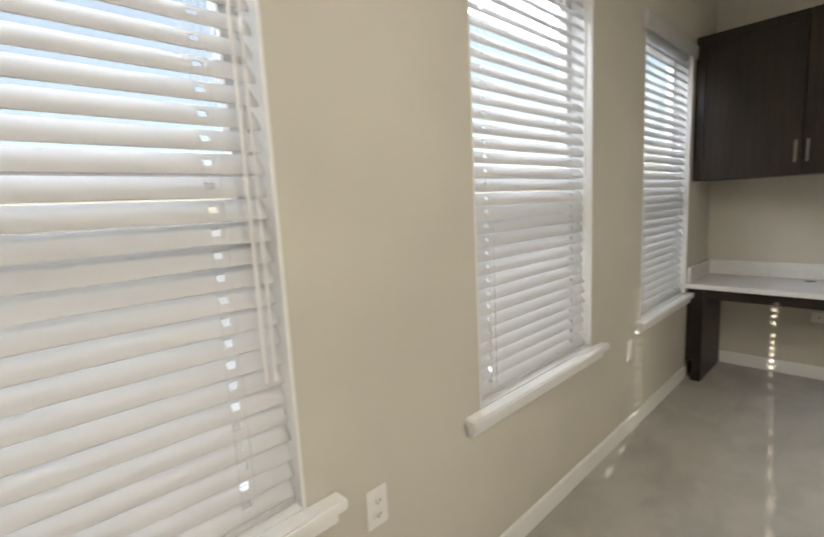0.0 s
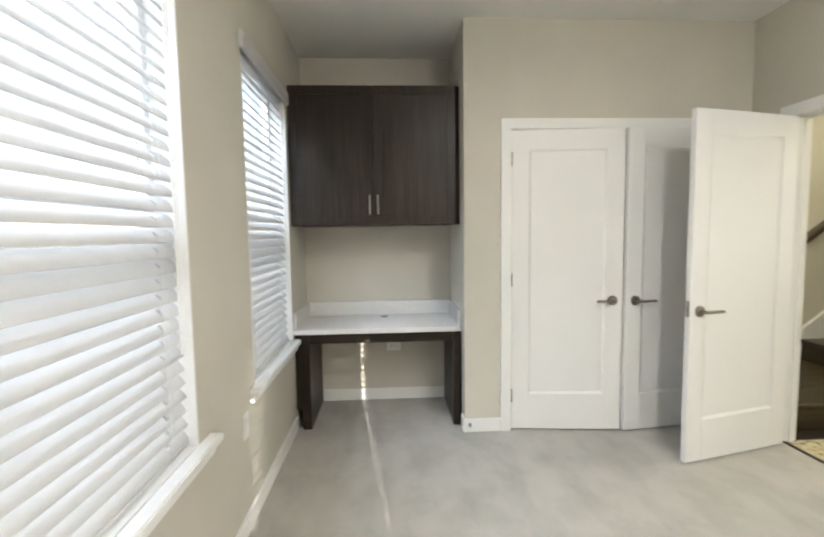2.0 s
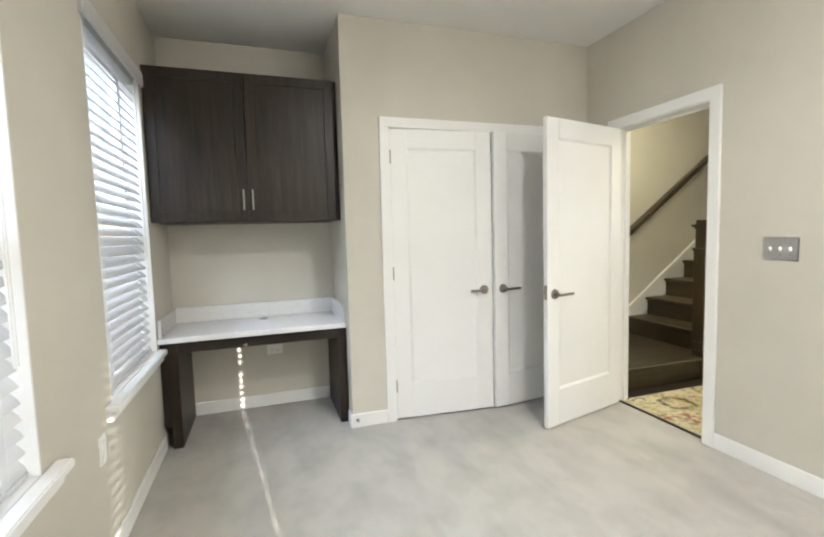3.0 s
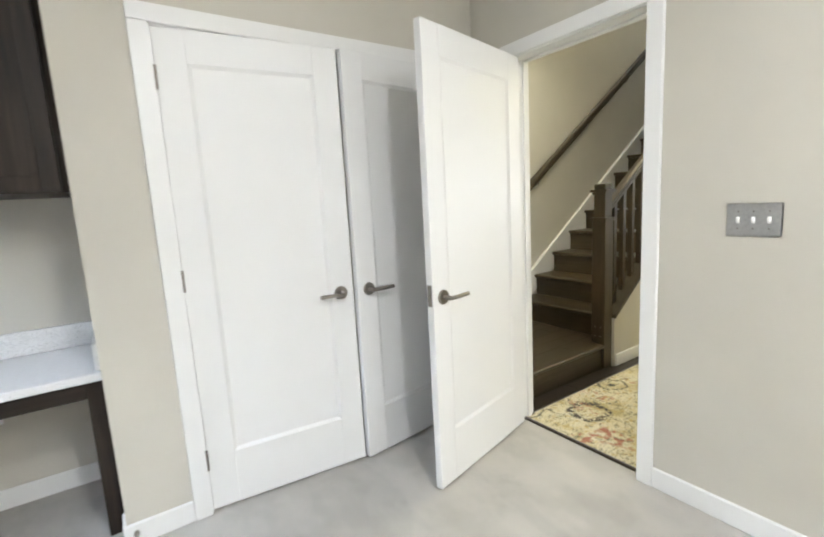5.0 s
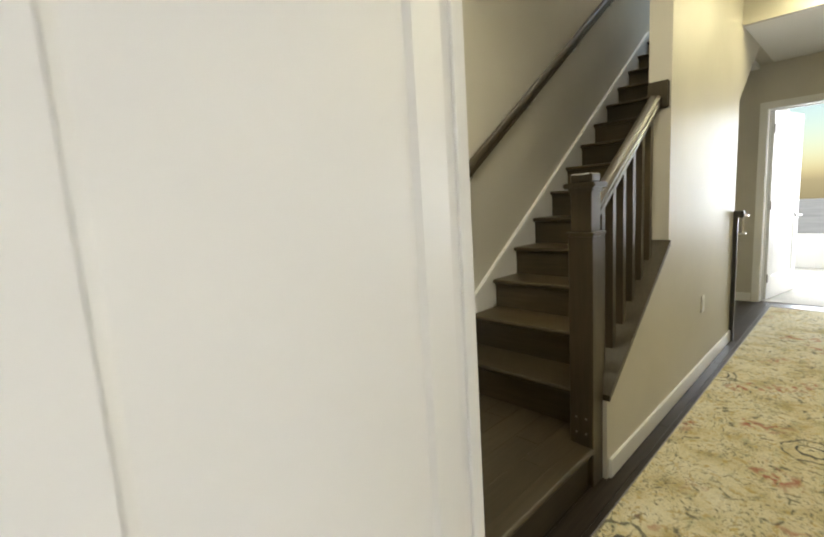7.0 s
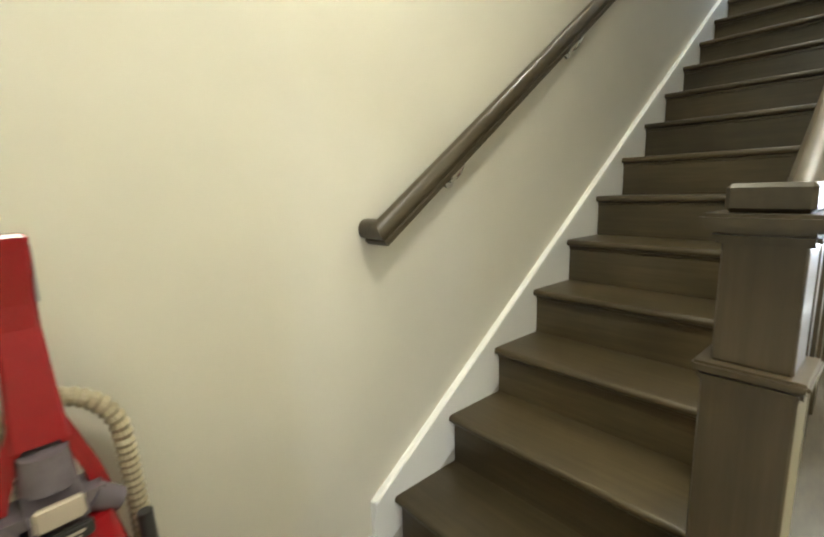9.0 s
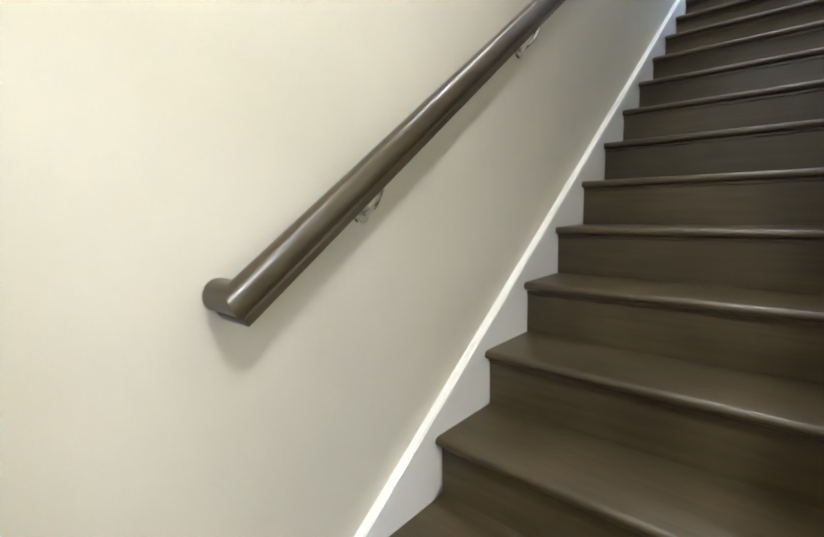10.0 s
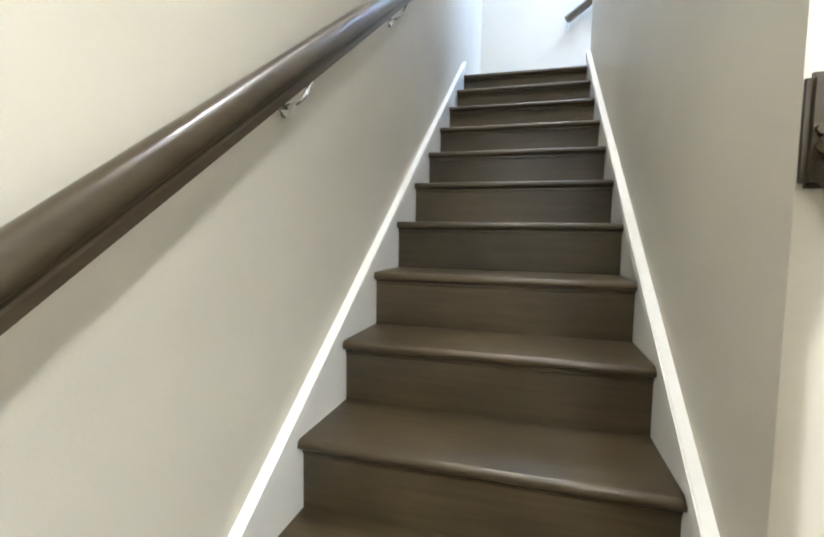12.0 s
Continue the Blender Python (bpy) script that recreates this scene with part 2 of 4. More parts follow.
def rug_pile():
    """Faded oriental pattern: cream ground, ochre and sage blooms, broken charcoal outlines, a few rust flowers."""
    m, nt, b = material("faded_oriental_rug_pile")
    v = coords(nt)
    warp = nt.nodes.new("ShaderNodeTexNoise")
    warp.inputs["Scale"].default_value, warp.inputs["Detail"].default_value = 9, 3
    nt.links.new(v, warp.inputs["Vector"])
    off = nt.nodes.new("ShaderNodeVectorMath")
    off.operation = "MULTIPLY_ADD"
    nt.links.new(warp.outputs["Color"], off.inputs[0])
    off.inputs[1].default_value = (0.10, 0.10, 0)
    nt.links.new(v, off.inputs[2])
    w = off.outputs[0]
    ground = ramp(nt, noise_tex(nt, w, 5, 4), [(0.33, (0.47, 0.38, 0.18)), (0.41, (0.60, 0.52, 0.31)), (0.50, (0.69, 0.62, 0.41)), (0.66, (0.73, 0.68, 0.51))])

    def cells(scale, feature="F1"):
        t = nt.nodes.new("ShaderNodeTexVoronoi")
        t.inputs["Scale"].default_value, t.feature = scale, feature
        nt.links.new(w, t.inputs["Vector"])
        return t
    petals = cells(11.0)
    sage = ramp(nt, petals.outputs["Distance"], [(0.10, (1, 1, 1)), (0.22, (0, 0, 0))])
    col = mix(nt, "MIX", mix(nt, "MULTIPLY", 1.0, sage, (0.5, 0.5, 0.5)), ground, (0.34, 0.36, 0.22))
    big = cells(2.1)
    rings = nt.nodes.new("ShaderNodeMath")
    rings.operation = "SINE"
    scaled = nt.nodes.new("ShaderNodeMath")
    scaled.operation = "MULTIPLY"
    scaled.inputs[1].default_value = 60
    nt.links.new(big.outputs["Distance"], scaled.inputs[0])
    nt.links.new(scaled.outputs[0], rings.inputs[0])
    line = ramp(nt, rings.outputs[0], [(0.62, (0, 0, 0)), (0.85, (1, 1, 1))])
    near = ramp(nt, big.outputs["Distance"], [(0.22, (1, 1, 1)), (0.30, (0, 0, 0))])
    broken = ramp(nt, noise_tex(nt, v, 26, 4, 0.7), [(0.37, (0, 0, 0)), (0.45, (1, 1, 1))])
    outline = mix(nt, "MULTIPLY", 1.0, mix(nt, "MULTIPLY", 1.0, line, near), broken)
    fleck = ramp(nt, noise_tex(nt, w, 70, 4, 0.7), [(0.54, (0, 0, 0)), (0.60, (0.8, 0.8, 0.8))])
    zone = ramp(nt, noise_tex(nt, v, 6, 3), [(0.36, (0, 0, 0)), (0.50, (1, 1, 1))])
    col = mix(nt, "MIX", mix(nt, "MULTIPLY", 1.0, fleck, zone), col, (0.12, 0.115, 0.08))
    gold = ramp(nt, noise_tex(nt, w, 26, 4, 0.65), [(0.54, (0, 0, 0)), (0.66, (0.75, 0.75, 0.75))])
    col = mix(nt, "MIX", gold, col, (0.47, 0.33, 0.09))
    col = mix(nt, "MIX", outline, col, (0.085, 0.08, 0.065))
    vine = cells(7.5, "DISTANCE_TO_EDGE")
    thin = ramp(nt, vine.outputs["Distance"], [(0.015, (1, 1, 1)), (0.06, (0, 0, 0))])
    patch = ramp(nt, noise_tex(nt, v, 14, 3, 0.7), [(0.52, (0, 0, 0)), (0.60, (1, 1, 1))])
    col = mix(nt, "MIX", mix(nt, "MULTIPLY", 1.0, thin, patch), col, (0.17, 0.155, 0.10))
    bloom = ramp(nt, noise_tex(nt, v, 3.3, 2), [(0.58, (0, 0, 0)), (0.65, (0.8, 0.8, 0.8))])
    rust = mix(nt, "MULTIPLY", 1.0, bloom, ramp(nt, noise_tex(nt, v, 24, 3), [(0.47, (0, 0, 0)), (0.56, (1, 1, 1))]))
    col = mix(nt, "MIX", rust, col, (0.36, 0.085, 0.05))
    # a ringed medallion by the doorway
    gap = nt.nodes.new("ShaderNodeVectorMath")
    gap.operation = "DISTANCE"
    nt.links.new(w, gap.inputs[0])
    gap.inputs[1].default_value = (3.61, -0.46, 0.05)
    turn = nt.nodes.new("ShaderNodeMath")
    turn.operation = "MULTIPLY"
    turn.inputs[1].default_value = 4.0
    nt.links.new(gap.outputs["Value"], turn.inputs[0])
    halo = ramp(nt, turn.outputs[0], [(0.10, (0.6, 0.6, 0.6)), (0.16, (0, 0, 0)), (0.36, (0, 0, 0)), (0.42, (1, 1, 1)), (0.52, (1, 1, 1)), (0.58, (0, 0, 0))])
    col = mix(nt, "MIX", mix(nt, "MULTIPLY", 1.0, halo, ramp(nt, noise_tex(nt, v, 38, 3, 0.7), [(0.42, (0, 0, 0)), (0.52, (1, 1, 1))])), col, (0.075, 0.06, 0.05))
    pile = noise_tex(nt, v, 400, 2)
    col = mix(nt, "MULTIPLY", 1.0, col, ramp(nt, pile, [(0.3, (0.75, 0.75, 0.75)), (0.7, (1.1, 1.1, 1.1))]))
    nt.links.new(col, b.inputs["Base Color"])
    b.inputs["Roughness"].default_value = 0.95
    bump(nt, b, pile, 0.5, 0.003)
    return m


RUG = rug_pile()


def glass():
    m, nt, b = material("window_glass")
    b.inputs["Base Color"].default_value = (1, 1, 1, 1)
    b.inputs["Roughness"].default_value = 0.0
    b.inputs["IOR"].default_value = 1.45
    b.inputs["Transmission Weight"].default_value = 1.0
    return m


GLASS = glass()


def lit(name, colour, strength):
    m, nt, b = material(name)
    b.inputs["Emission Color"].default_value = (*colour, 1)
    b.inputs["Emission Strength"].default_value = strength
    return m


LENS_ROOM = lit("lit_opal_room", ROOM_WHITE, 1.0)
LENS_HALL = lit("lit_opal_hall", HALL_WARM, 1.0)


# ---------------------------------------------------------------- mesh tools
def box(bm, lo, hi, bevel=0.0, seg=1):
    lo, hi = Vector(lo), Vector(hi)
    r = bmesh.ops.create_cube(bm, size=1.0, matrix=Matrix.LocRotScale((lo + hi) / 2, None, hi - lo))
    if bevel > 0:
        edges = {e for v in r["verts"] for e in v.link_edges}
        bmesh.ops.bevel(bm, geom=list(edges), offset=bevel, segments=seg, affect="EDGES", clamp_overlap=True)
    return bm


def prism(bm, outline, axis, a, b):
    """Extrudes an outline in the two other axes from a to b along axis."""
    def put(p, d):
        q = list(p)
        q.insert("xyz".index(axis), d)
        return bm.verts.new(q)
    lower, upper = [put(p, a) for p in outline], [put(p, b) for p in outline]
    n = len(outline)
    bm.faces.new(lower)
    bm.faces.new(upper[::-1])
    for i in range(n):
        bm.faces.new((lower[i], upper[i], upper[(i + 1) % n], lower[(i + 1) % n]))
    bmesh.ops.recalc_face_normals(bm, faces=bm.faces[:])
    return bm


def rod(bm, a, b, r, r2=None, seg=16):
    a, b = Vector(a), Vector(b)
    m = Matrix.Translation((a + b) / 2) @ (b - a).to_track_quat("Z", "Y").to_matrix().to_4x4()
    bmesh.ops.create_cone(bm, cap_ends=True, segments=seg, radius1=r, radius2=r if r2 is None else r2, depth=(b - a).length, matrix=m)
    return bm


def sweep(bm, outline, path, up=Vector((0, 0, 1))):
    """Sweeps a closed outline (side, up) along a path of points."""
    rings = []
    pts = [Vector(p) for p in path]
    for i, p in enumerate(pts):
        d = (pts[min(i + 1, len(pts) - 1)] - pts[max(i - 1, 0)]).normalized()
        side = d.cross(up).normalized()
        top = side.cross(d).normalized()
        rings.append([bm.verts.new(p + side * s + top * u) for s, u in outline])
    n = len(outline)
    for a, b in zip(rings, rings[1:]):
        for i in range(n):
            bm.faces.new((a[i], a[(i + 1) % n], b[(i + 1) % n], b[i]))
    bm.faces.new(rings[0][::-1])
    bm.faces.new(rings[-1])
    bmesh.ops.recalc_face_normals(bm, faces=bm.faces[:])
    return bm


def circle(r, n=12, squash=1.0):
    return [(r * math.cos(2 * math.pi * i / n), r * squash * math.sin(2 * math.pi * i / n)) for i in range(n)]


def solid(name, bm, mat, smooth=False):
    me = bpy.data.meshes.new(name)
    bm.to_mesh(me)
    bm.free()
    me.materials.append(mat)
    if smooth:
        for p in me.polygons:
            p.use_smooth = True
        me.set_sharp_from_angle(angle=radians(35))
    return new(name, me)


def part(name, bm, mat, parent, label="", smooth=False):
    ob = solid(name, bm, mat, smooth)
    ob.parent = parent
    return tagged(ob, label)


def thing(name, place, label, category, group=""):
    ob = new(name)
    ob.location = place
    ob.empty_display_size = 0.1
    return tagged(ob, label, category, group)


def setting(name, bm, mat, label, category=""):
    return tagged(solid(name, bm, mat), label, category, kind="structure")


def B():
    return bmesh.new()


# ---------------------------------------------------------------- structure: the room
def wall_x(bm, x0, x1, y0, y1, holes, z1=H, z0=0.0):
    """A wall across x, along y, with holes (ya, yb, za, zb) in the order of y."""
    y = y0
    for a, b, za, zb in holes:
        box(bm, (x0, y, z0), (x1, a, z1))
        if za > z0:
            box(bm, (x0, a, z0), (x1, b, za))
        box(bm, (x0, a, zb), (x1, b, z1))
        y = b
    box(bm, (x0, y, z0), (x1, y1, z1))
    return bm


def wall_y(bm, y0, y1, x0, x1, holes, z1=H, z0=0.0):
    x = x0
    for a, b, za, zb in holes:
        box(bm, (x, y0, z0), (a, y1, z1))
        if za > z0:
            box(bm, (a, y0, z0), (b, y1, za))
        box(bm, (a, y0, zb), (b, y1, z1))
        x = b
    box(bm, (x, y0, z0), (x1, y1, z1))
    return bm


setting("floor_carpet", box(B(), (-0.02, BACK - 0.02, -0.12), (EAST + 0.045, 0.9, 0.0)), CARPET, "beige cut pile carpet with tread marks", "carpet")
setting("wall_west", wall_x(B(), WEST - 0.16, WEST, BACK - 0.16, NICHE_Y + 0.12, [(a, b, WIN_Z[0] - 0.03, WIN_Z[1]) for a, b in WINDOWS_W]), WALL, "greige painted wall with three windows", "wall")
setting("wall_south", wall_y(B(), BACK - 0.16, BACK, WEST, EAST, [(*WIN_B, WIN_Z[0] - 0.03, WIN_Z[1])]), WALL, "greige painted wall behind the walk", "wall")
setting("wall_niche", box(B(), (WEST, NICHE_Y, 0), (NICHE_X + 0.12, NICHE_Y + 0.12, H)), WALL, "greige painted back wall of the desk niche", "wall")
setting("wall_niche_side", box(B(), (NICHE_X, 0.12, 0), (NICHE_X + 0.12, NICHE_Y, H)), WALL, "greige painted side wall of the desk niche", "wall")
CL_A, CL_B = 1.53, 3.01
setting("wall_north", wall_y(B(), 0.0, 0.12, NICHE_X, EAST, [(CL_A - 0.02, CL_B + 0.02, 0, 2.06)]), WALL, "greige painted wall round the closet", "wall")
setting("closet_back", box(B(), (NICHE_X + 0.12, NICHE_Y, 0), (EAST, NICHE_Y + 0.12, H)), WALL, "plain closet back wall", "wall")
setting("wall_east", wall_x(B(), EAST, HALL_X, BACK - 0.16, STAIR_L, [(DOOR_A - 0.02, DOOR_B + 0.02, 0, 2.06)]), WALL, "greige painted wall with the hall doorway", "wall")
setting("ceiling_room", box(B(), (-0.16, BACK - 0.16, H), (HALL_X, NICHE_Y + 0.12, H + 0.12)), CEILING, "flat white painted ceiling", "ceiling")


def baseboard(name, lo, hi):
    lo, hi = Vector(lo), Vector(hi)
    bm = box(B(), lo, hi, 0.004, 2)
    return setting(name, bm, TRIM, "white painted baseboard", "baseboard")


BT, BH = 0.014, 0.095
baseboard("baseboard", (WEST, BACK, 0), (WEST + BT, 0.135, BH))
baseboard("baseboard", (WEST + 0.11, NICHE_Y - BT, 0), (NICHE_X - 0.066, NICHE_Y, BH))
baseboard("baseboard", (NICHE_X - BT, -BT, 0), (CL_A - 0.075, 0.0, BH))
baseboard("baseboard", (NICHE_X - BT, 0.0, 0), (NICHE_X, 0.10, BH))
baseboard("baseboard", (CL_B + 0.075, -BT, 0), (EAST, 0.0, BH))
baseboard("baseboard", (EAST - BT, BACK, 0), (EAST, DOOR_A - 0.075, BH))
baseboard("baseboard", (WEST + BT, BACK, 0), (EAST - BT, BACK + BT, BH))


def casing(name, axis, face, a, b, top, out, width=0.068, thick=0.018, reveal=0.006):
    """Flat door casing: two legs and a head, on the face of a wall, outwards by sign."""
    holder = tagged(new(name), "white painted flat door casing", "door casing", kind="structure")

    def piece(pname, u0, u1, z0, z1):
        d0, d1 = sorted((face, face + out * thick))
        lo, hi = ((u0, d0, z0), (u1, d1, z1)) if axis == "x" else ((d0, u0, z0), (d1, u1, z1))
        part(pname, box(B(), lo, hi, 0.003, 2), TRIM, holder)
    a, b, top = a - reveal, b + reveal, top + reveal
    piece("casing_leg", a - width, a, 0, top)
    piece("casing_leg", b, b + width, 0, top)
    piece("casing_head", a - width, b + width, top, top + width)
    return holder


def jambs(name, axis, d0, d1, a, b, top, t=0.02):
    holder = tagged(new(name), "white painted door jamb", "door jamb", kind="structure")

    def piece(u0, u1, z0, z1):
        lo, hi = ((u0, d0, z0), (u1, d1, z1)) if axis == "x" else ((d0, u0, z0), (d1, u1, z1))
        part("jamb", box(B(), lo, hi, 0.002), TRIM, holder)
    piece(a - t, a, 0, top + t)
    piece(b, b + t, 0, top + t)
    piece(a, b, top, top + t)
    mid = d0 + (d1 - d0) * 0.62

    def stop(u0, u1, z0, z1):
        lo, hi = ((u0, mid, z0), (u1, mid + 0.03, z1)) if axis == "x" else ((mid, u0, z0), (mid + 0.03, u1, z1))
        part("door_stop", box(B(), lo, hi, 0.002), TRIM, holder)
    stop(a, a + 0.011, 0, top)
    stop(b - 0.011, b, 0, top)
    stop(a + 0.011, b - 0.011, top - 0.011, top)
    return holder


casing("closet_casing", "x", 0.0, CL_A, CL_B, 2.04, -1)
jambs("closet_jamb", "x", 0.0, 0.12, CL_A, CL_B, 2.04)
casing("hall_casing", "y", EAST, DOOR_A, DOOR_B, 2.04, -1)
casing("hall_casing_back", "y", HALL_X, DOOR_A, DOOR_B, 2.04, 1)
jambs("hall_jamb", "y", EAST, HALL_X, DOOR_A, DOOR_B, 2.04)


# ---------------------------------------------------------------- doors
def lever_set(parent, x, y, z, out, way):
    """Satin nickel rose with a straight lever, in the door's own axes; out: the sign along y, way: the lever's sign along x."""
    bm = rod(B(), (x, y, z), (x, y + out * 0.010, z), 0.033, 0.031, 28)
    rose = part("rose", bm, NICKEL, parent, "round satin nickel rose", True)
    bm = rod(B(), (x, y + out * 0.008, z), (x, y + out * 0.050, z), 0.011, 0.010)
    o = [(s, u) for s, u in circle(0.0095, 12)]
    sweep(bm, o, [(x, y + out * 0.040, z), (x + way * 0.006, y + out * 0.050, z), (x + way * 0.03, y + out * 0.054, z), (x + way * 0.118, y + out * 0.054, z)])
    part("lever", bm, NICKEL, parent, "straight satin nickel lever", True)
    return rose


def panel_door(name, width, label, lever_side, lever_face=(-1,), thick=0.035, height=2.025, group=""):
    """Single-panel door. Hinge at the origin, leaf along +x, front at y = -thick, floor gap below."""
    door = tagged(new(name), label, "door", group, kind="structure")
    st, tr, br, z0 = 0.115, 0.125, 0.245, 0.012
    z1 = z0 + height

    def piece(pname, lo, hi, bv=0.002):
        part(pname, box(B(), lo, hi, bv), DOORWHITE, door)
    piece("stile", (0, -thick, z0), (st, 0, z1))
    piece("stile", (width - st, -thick, z0), (width, 0, z1))
    piece("top_rail", (st, -thick, z1 - tr), (width - st, 0, z1), 0)
    piece("bottom_rail", (st, -thick, z0), (width - st, 0, z0 + br), 0)
    bm = B()
    x0, x1, a, b = st, width - st, z0 + br, z1 - tr
    for y_out, y_in in ((-thick, -thick + 0.008), (0.0, -0.008)):
        m = 0.016
        outer = [bm.verts.new((x, y_out, z)) for x, z in ((x0, a), (x1, a), (x1, b), (x0, b))]
        inner = [bm.verts.new((x, y_in, z)) for x, z in ((x0 + m, a + m), (x1 - m, a + m), (x1 - m, b - m), (x0 + m, b - m))]
        for i in range(4):
            bm.faces.new((outer[i], outer[(i + 1) % 4], inner[(i + 1) % 4], inner[i]))
        bm.faces.new(inner)
    bmesh.ops.recalc_face_normals(bm, faces=bm.faces[:])
    part("panel", bm, DOORWHITE, door, "recessed flat panel")
    lx = width - 0.066 if lever_side > 0 else 0.066
    for out in lever_face:
        lever_set(door, lx, -thick if out < 0 else 0.0, 0.903, out, -lever_side)
    return door


def hinge(parent, x, y, z):
    part("hinge", rod(B(), (x, y, z - 0.045), (x, y, z + 0.045), 0.007, None, 10), NICKEL, parent, "satin nickel hinge knuckle", True)


LEAF = (CL_B - CL_A) / 2 - 0.001
left_leaf = panel_door("closet_door_1", LEAF, "white single-panel closet door, barely ajar", 1, group="closet doors")
left_leaf.matrix_world = pose(CL_A + 0.003, 0.034, 0, 0, 0, -5.3)
right_leaf = panel_door("closet_door_2", LEAF, "white single-panel closet door, slightly ajar", -1, group="closet doors")
right_leaf.matrix_world = pose(CL_B - 0.003 - LEAF * math.cos(radians(7.2)), 0.034 - LEAF * math.sin(radians(7.2)), 0, 0, 0, 7.2)
for z in (0.25, 1.05, 1.85):
    hinge(left_leaf, -0.001, -0.040, z)
    hinge(right_leaf, LEAF + 0.001, -0.040, z)

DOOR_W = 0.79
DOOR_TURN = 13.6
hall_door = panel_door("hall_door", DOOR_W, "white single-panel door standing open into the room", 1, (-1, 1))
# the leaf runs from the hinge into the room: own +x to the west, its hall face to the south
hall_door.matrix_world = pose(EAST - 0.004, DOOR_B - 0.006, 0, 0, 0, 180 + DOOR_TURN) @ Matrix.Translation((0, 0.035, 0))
for z in (0.25, 1.05, 1.85):
    hinge(hall_door, -0.002, -0.041, z)
bm = box(B(), (DOOR_W - 0.0005, -0.030, 0.87), (DOOR_W + 0.0015, -0.006, 0.965), 0.001)
part("latch_plate", bm, NICKEL, hall_door, "satin nickel latch plate")
part("latch_bolt", box(B(), (DOOR_W + 0.001, -0.024, 0.905), (DOOR_W + 0.012, -0.012, 0.925), 0.002), NICKEL, hall_door)


# ---------------------------------------------------------------- windows and blinds
def window(name, width, label):
    """Opening of a given width; own x along the wall, own y into the room, face of the wall at y = 0."""
    z0, z1 = WIN_Z
    w = tagged(new(name), label, "window", kind="structure")
    bm = B()
    for x0, x1, za, zb in ((0, 0.05, z0, z1), (width - 0.05, width, z0, z1), (0.05, width - 0.05, z0, z0 + 0.05), (0.05, width - 0.05, z1 - 0.05, z1), (0.05, width - 0.05, 1.42, 1.46)):
        box(bm, (x0, -0.15, za), (x1, -0.10, zb), 0.003)
    part("window_frame", bm, WHITEPLASTIC, w, "white vinyl sash frame")
    for za, zb in ((z0 + 0.05, 1.42), (1.46, z1 - 0.05)):
        pane = part("pane", box(B(), (0.05, -0.128, za), (width - 0.05, -0.122, zb)), GLASS, w)
        pane.visible_shadow = False
    bm = B()
    box(bm, (0, -0.10, z0), (0.008, 0.0, z1))
    box(bm, (width - 0.008, -0.10, z0), (width, 0.0, z1))
    box(bm, (0.008, -0.10, z1 - 0.008), (width - 0.008, 0.0, z1))
    part("reveal", bm, TRIM, w, "white painted reveal")
    bm = box(B(), (0.0, -0.10, z0 - 0.03), (width, 0.0, z0), 0)
    box(bm, (-0.09, 0.0, z0 - 0.03), (width + 0.09, 0.052, z0), 0.005, 2)
    part("window_sill", bm, TRIM, w, "white painted stool with rounded nose")
    bm = box(B(), (-0.075, 0.0, z0 - 0.072), (width + 0.075, 0.026, z0 - 0.03), 0.004, 2)
    part("apron", bm, TRIM, w)
    return w


SLAT_W, PITCH = 0.0580, 0.0487


def slat_mesh(length, holes, tilt):
    """A gently crowned slat with square cord holes, tilted shut with its outer edge up; middle at the origin."""
    bm = B()
    xs = [0.0]
    for h in holes:
        xs += [h - 0.0095, h + 0.0095]
    xs.append(length)
    rows = [-0.5, -0.3, -0.16, 0.16, 0.3, 0.5]
    c, s = math.cos(radians(tilt)), math.sin(radians(tilt))

    def at(x, r, side):
        u, crown = r * SLAT_W, 0.0042 * (1 - (2 * r) ** 2) + side * 0.0014
        return bm.verts.new((x, u * c + crown * s, -u * s + crown * c))
    grid = {side: [[at(x, r, side) for r in rows] for x in xs] for side in (-1, 1)}
    nx, nr = len(xs) - 1, len(rows) - 1

    def solid_cell(i, j):
        return 0 <= i < nx and 0 <= j < nr and not (i % 2 == 1 and j == 2)
    for i in range(nx):
        for j in range(nr):
            if not solid_cell(i, j):
                continue
            for side in (-1, 1):
                g = grid[side]
                bm.faces.new((g[i][j], g[i + 1][j], g[i + 1][j + 1], g[i][j + 1]))
            lo, hi = grid[-1], grid[1]
            for di, dj, p, q in ((-1, 0, (i, j), (i, j + 1)), (1, 0, (i + 1, j), (i + 1, j + 1)), (0, -1, (i, j), (i + 1, j)), (0, 1, (i, j + 1), (i + 1, j + 1))):
                if not solid_cell(i + di, j + dj):
                    bm.faces.new((lo[p[0]][p[1]], lo[q[0]][q[1]], hi[q[0]][q[1]], hi[p[0]][p[1]]))
    bmesh.ops.recalc_face_normals(bm, faces=bm.faces[:])
    me = bpy.data.meshes.new("slat")
    bm.to_mesh(me)
    bm.free()
    me.materials.append(SLAT)
    for p in me.polygons:
        p.use_smooth = True
    me.set_sharp_from_angle(angle=radians(30))
    return me


